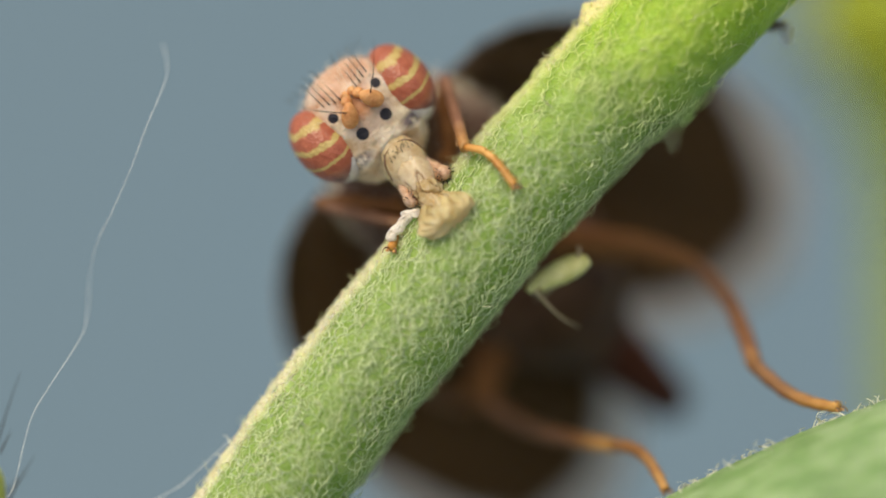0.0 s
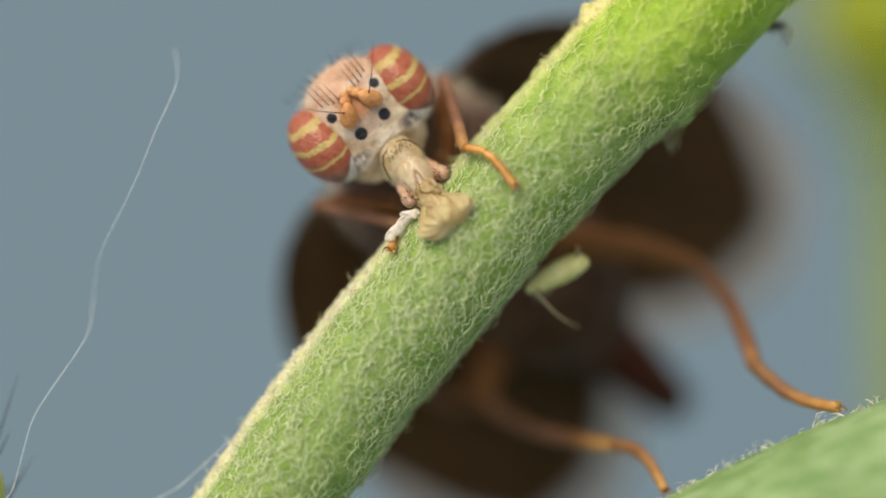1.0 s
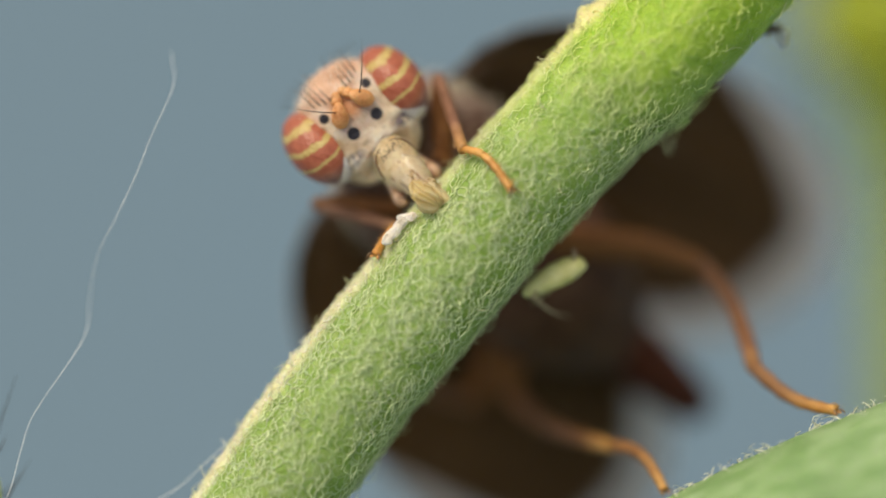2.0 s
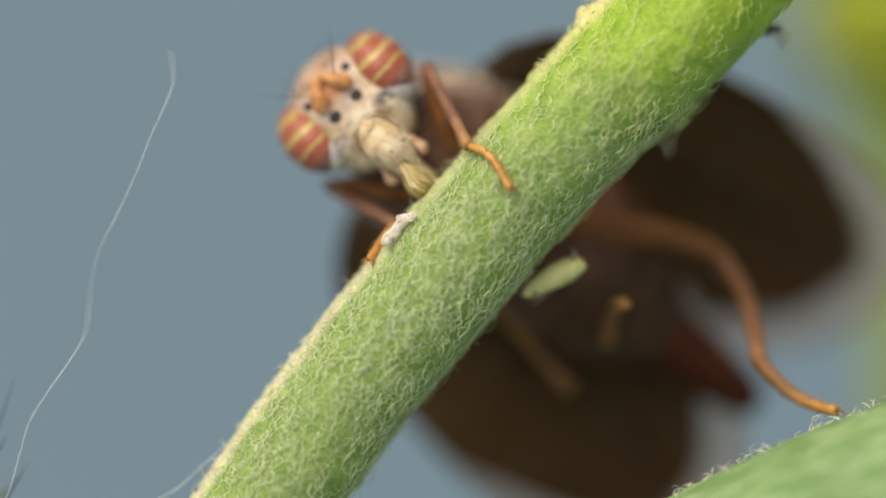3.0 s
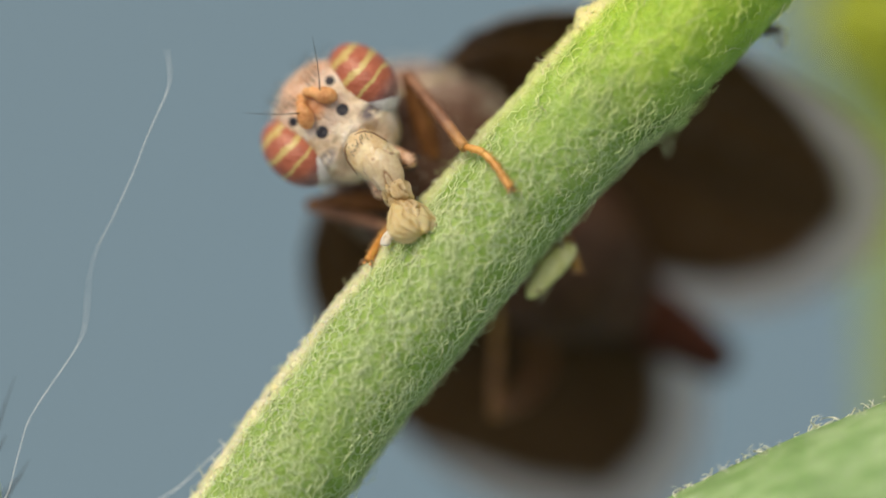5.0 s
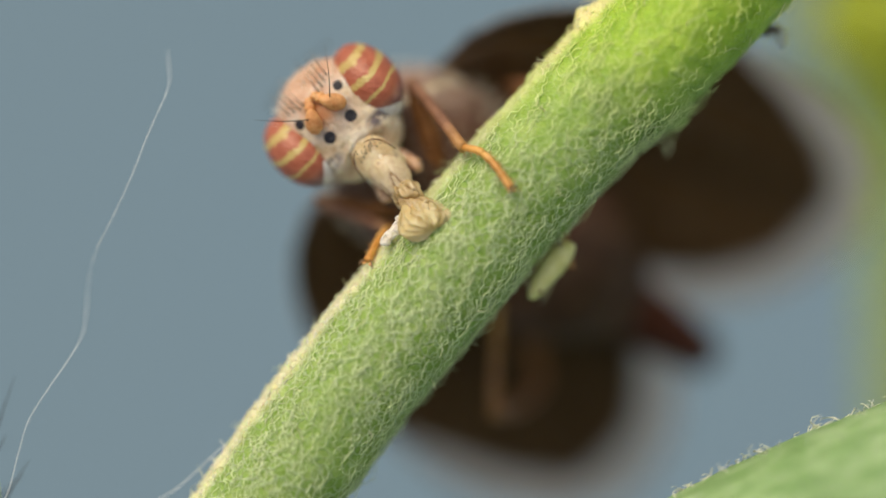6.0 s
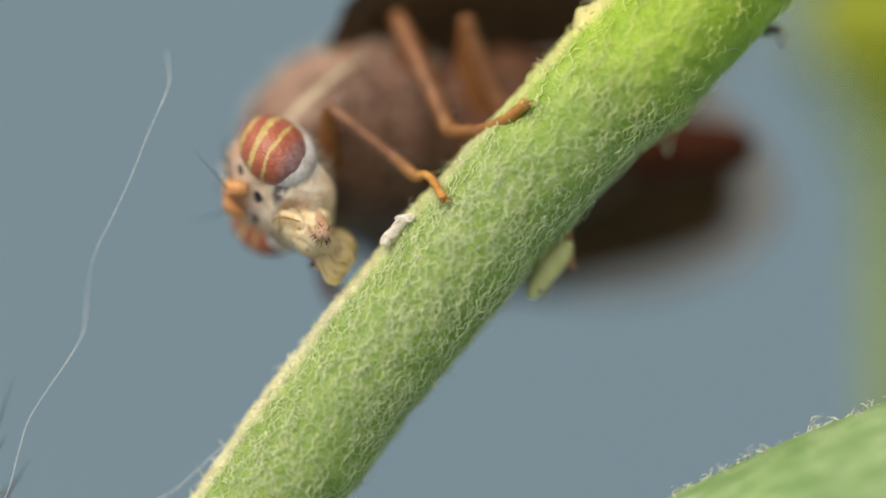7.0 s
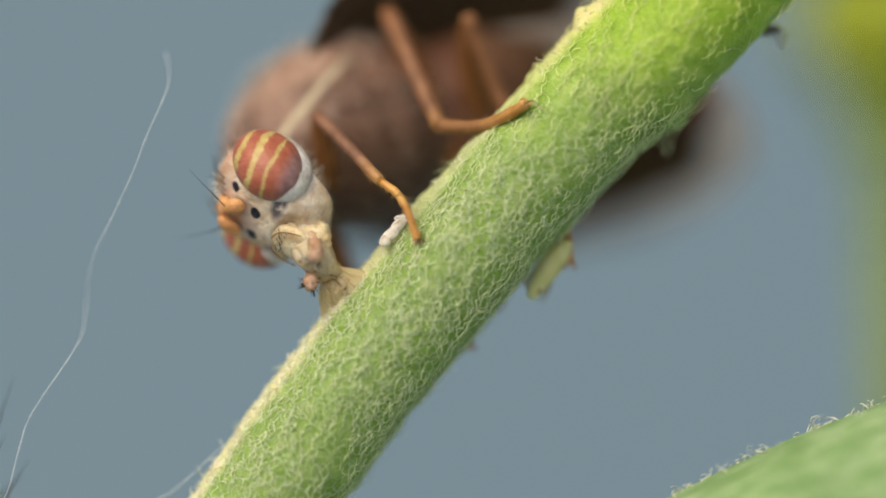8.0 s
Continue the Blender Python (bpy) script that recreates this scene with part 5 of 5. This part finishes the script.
# knees: the way in which each bends
KNEES = {
    "front_left": ((0.00, (-0.07, 0.20, 0.98)), (1.70, (-0.07, 0.19, 0.98)), (2.80, (-0.30, -0.06, 0.95)), (4.00, (-0.38, -0.03, 0.93)), (4.30, (-0.33, -0.09, 0.94)),
        (4.70, (-0.37, -0.07, 0.92)), (6.00, (-0.37, 0.09, 0.92)), (6.30, (-0.22, -0.01, 0.98)), (6.50, (-0.24, -0.01, 0.97)), (6.60, (-0.15, -0.02, 0.99)),
        (6.80, (-0.11, -0.09, 0.99)), (7.00, (-0.32, -0.35, 0.88)), (7.20, (-0.25, -0.49, 0.84)), (7.50, (-0.39, -0.13, 0.91)), (8.00, (-0.42, -0.13, 0.90)),),
    "front_right": ((0.00, (-1.00, 0.30, 0.15)), (1.70, (-1.00, 0.30, 0.15)), (2.80, (-1.00, 0.30, 0.20)), (6.30, (-1.00, 0.30, 0.10)), (6.50, (-0.75, 0.60, 0.10)), (7.00, (-0.60, 0.40, -0.20)),
        (8.00, (-0.60, 0.40, -0.20)),),
    "mid_left": ((0.00, (0.40, 0.70, 0.60)), (4.20, (0.40, 0.70, 0.60)), (7.00, (-0.45, 0.60, 1.00)), (8.00, (-0.45, 0.60, 1.00)),),
    "mid_right": ((0.00, (0.30, 0.90, -0.50)), (6.30, (0.30, 0.90, -0.50)), (7.00, (0.50, 0.90, 0.20)), (8.00, (0.50, 0.90, 0.50)),),
    "hind_left": ((0.00, (-0.60, 0.60, -0.20)), (1.70, (-0.60, 0.60, -0.20)), (2.70, (0.10, 1.00, -0.30)), (6.50, (0.10, 1.00, 0.10)), (7.00, (-0.50, 0.10, 1.00)),
        (8.00, (-0.50, 0.10, 1.00)),),
    "hind_right": ((0.00, (-0.50, 0.90, 0.20)), (8.00, (-0.50, 0.90, 0.20)),),
}
# wings: turn in degrees about the body's x, y and z
WINGS = (
    ((0.00, (8.0, -4.0, -15.0)), (1.70, (8.0, -4.0, -15.0)), (2.80, (1.0, 14.0, -12.0)), (4.20, (1.0, 14.0, -12.0)), (4.60, (-6.0, 10.0, -17.0)), (6.20, (-4.0, 2.0, -17.0)),
        (6.50, (-9.0, 6.0, -17.0)), (6.60, (-6.0, 2.0, -17.0)), (7.00, (20.0, -25.0, 4.0)), (8.00, (22.0, -25.0, 6.0)),),
    ((0.00, (-4.0, 4.0, 16.0)), (1.70, (-4.0, 4.0, 16.0)), (2.80, (-8.0, 4.0, 12.0)), (4.20, (-8.0, 4.0, 12.0)), (4.70, (-6.0, 4.0, 14.0)), (6.20, (-5.0, 4.0, 16.0)),
        (6.50, (-12.0, 5.0, 18.0)), (6.70, (-15.0, 4.0, 13.0)), (7.00, (-6.0, -15.0, 16.0)), (7.30, (-8.0, -15.0, 13.0)), (7.50, (-8.0, -15.0, 12.0)), (8.00, (-12.0, -15.0, 9.0)),),
)


# how far the mouth pad is turned edge-on: 0 while it dabs, 1 drawn up
FOLD = ((0.0, (0,)), (1.7, (0,)), (2.1, (1,)), (4.2, (1,)), (4.5, (0.9,)), (4.7, (0.8,)), (5.4, (0.45,)), (6.2, (0.45,)), (6.4, (1,)), (7.2, (1,)), (7.5, (0.45,)), (8.0, (0.45,)))

# how far the palps are tucked against the snout
TUCK = ((0.0, (0.35,)), (1.7, (0.35,)), (2.1, (1,)), (6.8, (1,)), (7.1, (0.6,)), (7.4, (0.4,)), (8.0, (0.4,)))


# how far the mouthparts are drawn into the head
PULL = ((0.0, (0,)), (6.2, (0,)), (6.4, (0.5,)), (6.5, (1,)), (6.6, (0.6,)), (6.8, (0,)), (8.0, (0,)))


def eased(rows, t):
    """A smooth value without overshoot between rows of (seconds, tuple)."""
    ts = [r[0] for r in rows]
    v = np.array([r[1] for r in rows], float)
    if t <= ts[0]:
        return v[0]
    if t >= ts[-1]:
        return v[-1]
    i = max(k for k in range(len(ts) - 1) if ts[k] <= t)
    slopes = [(v[k + 1] - v[k]) / (ts[k + 1] - ts[k]) for k in range(len(ts) - 1)]

    def tangent(k):
        if k in (0, len(ts) - 1):
            return slopes[0] * 0 if k == 0 else slopes[-1] * 0
        a, b = slopes[k - 1], slopes[k]
        return np.where(a * b > 0, 2 * a * b / np.where(a + b == 0, 1, a + b), 0)

    h = ts[i + 1] - ts[i]
    f = (t - ts[i]) / h
    return ((2 * f ** 3 - 3 * f ** 2 + 1) * v[i] + (f ** 3 - 2 * f ** 2 + f) * h * tangent(i)
            + (-2 * f ** 3 + 3 * f ** 2) * v[i + 1] + (f ** 3 - f ** 2) * h * tangent(i + 1))


def frame_of(x, y, origin):
    """A pose with its x and y axes near those given, y kept."""
    y = Vector(y).normalized()
    x = Vector(x)
    x = (x - y * x.dot(y)).normalized()
    z = x.cross(y)
    m = Matrix((x, y, z)).transposed().to_4x4()
    m.translation = Vector(origin) * 0.001
    return m


def body_at(t):
    return frame_of(eased([(r[0], r[3]) for r in BODY], t), eased([(r[0], r[2]) for r in BODY], t), eased([(r[0], r[1]) for r in BODY], t))


def head_at(t):
    v = Vector(eased([(r[0], r[2]) for r in HEAD], t))
    m = Matrix.Rotation(v.length, 4, v.normalized())
    m.translation = Vector(eased([(r[0], r[1]) for r in HEAD], t)) * 0.001
    return m


def limb_pose(a, b, hint):
    """A limb along +y from a to b (world millimetres), turned towards hint."""
    y = (b - a).normalized()
    x = y.cross(Vector(hint))
    if x.length < 1e-4:
        x = y.orthogonal()
    return frame_of(x, y, a)


def bend(hip, ankle, f, t, hint):
    """The knee of a two-part leg; the ankle is drawn in where it cannot reach."""
    d = ankle - hip
    n = d.length
    reach = min(max(n, abs(f - t) + 0.05), f + t - 0.01)
    ankle = hip + d * (reach / n)
    d = d.normalized()
    a = (f * f - t * t + reach * reach) / (2 * reach)
    h = math.sqrt(max(f * f - a * a, 0))
    w = Vector(hint)
    w = (w - d * w.dot(d)).normalized()
    return hip + d * a + w * h, ankle


def motions():
    times = [round(0.1 * k, 1) for k in range(81)]
    rows = {ob: [] for ob in (fly, head, sleeve, beak, pad, *wings, *palps, *[p for l in legs.values() for p in l])}
    for t in times:
        b, h = body_at(t), head_at(t)
        bi, hi = b.inverted(), h.inverted()
        rows[fly].append((t, b))
        rows[head].append((t, bi @ h))
        # mouth: the tube points from the snout to the spot that it dabs
        pull = eased(PULL, t)[0]
        drawn = h.to_3x3() @ Vector((0, 0.26, 0.40)) * pull
        tip = Vector(eased(MOUTH, t)) + drawn
        root = (h @ Vector((0, -0.00032, -0.00078))) * 1000 + drawn
        up = (root - tip).normalized()
        side = h.to_3x3() @ Vector((1, 0, 0))
        side = (side - up * side.dot(up)).normalized()
        m = frame_of(side, up.cross(side), tip)
        rows[beak].append((t, hi @ m))
        rows[sleeve].append((t, hi @ frame_of(side, up.cross(side), root)))
        rows[pad].append((t, hi @ m @ pose(0, 0, 0, 0, 0, 75 * eased(FOLD, t)[0])))
        for s, p in zip((1, -1), palps):
            rows[p].append((t, mm(s * 0.12, -0.36 + 0.30 * eased(TUCK, t)[0], -0.78 + 0.14 * eased(TUCK, t)[0] + 0.36 * pull, 40 * eased(TUCK, t)[0], 0, 0)))
        for k, (s, w) in enumerate(zip((1, -1), wings)):
            a = eased(WINGS[k], t)
            rows[w].append((t, mm(s * 0.62, 0.74, 0.60, a[0], a[1], a[2])))
        for name, limbs in legs.items():
            hip, f, g, e = LEGS[name][:4]
            c = (b @ (Vector(hip) * 0.001)) * 1000
            foot = Vector(eased(FEET[name], t))
            ankle = foot + (Vector(eased(ANKLES[name], t)) - foot).normalized() * e
            hint = Vector(eased(KNEES[name], t))
            knee, ankle2 = bend(c, ankle, f, g, hint)
            rows[limbs[0]].append((t, bi @ limb_pose(c, knee, hint)))
            rows[limbs[1]].append((t, bi @ limb_pose(knee, ankle2, hint)))
            rows[limbs[2]].append((t, bi @ limb_pose(ankle2, ankle2 + (foot - ankle), Vector((0.1, -0.3, 1)))))
    for ob, r in rows.items():
        walk(ob, r)
    walk(thread, [(t, mm(-4.42, -0.17, -2.45, 0, a, 0)) for t, a in ((0.0, -1.1), (0.5, -0.2), (1.0, 0.4), (1.5, 0.4), (2.0, 0.4), (3.5, 0.3), (5.0, 0.0), (8.0, 0.0))])
    walk(bug, [(t, mm(0.764 + x, 0.14, -0.417 - 0.4 * x, 0, -a, 0)) for t, a, x in ((0.0, 24, 0), (1.7, 25, 0), (4.0, 25, 0), (4.3, 30, 0), (4.6, 40, 0.02), (6.0, 50, 0.07), (6.6, 52, 0.07), (8.0, 53, 0.07))])
    walk(feeler, [(t, mm(0.04, -0.04, -0.05, a, 0, 0)) for t, a in ((0.0, 0), (1.7, 0), (2.1, 45), (2.6, 88), (8.0, 88))])


motions()
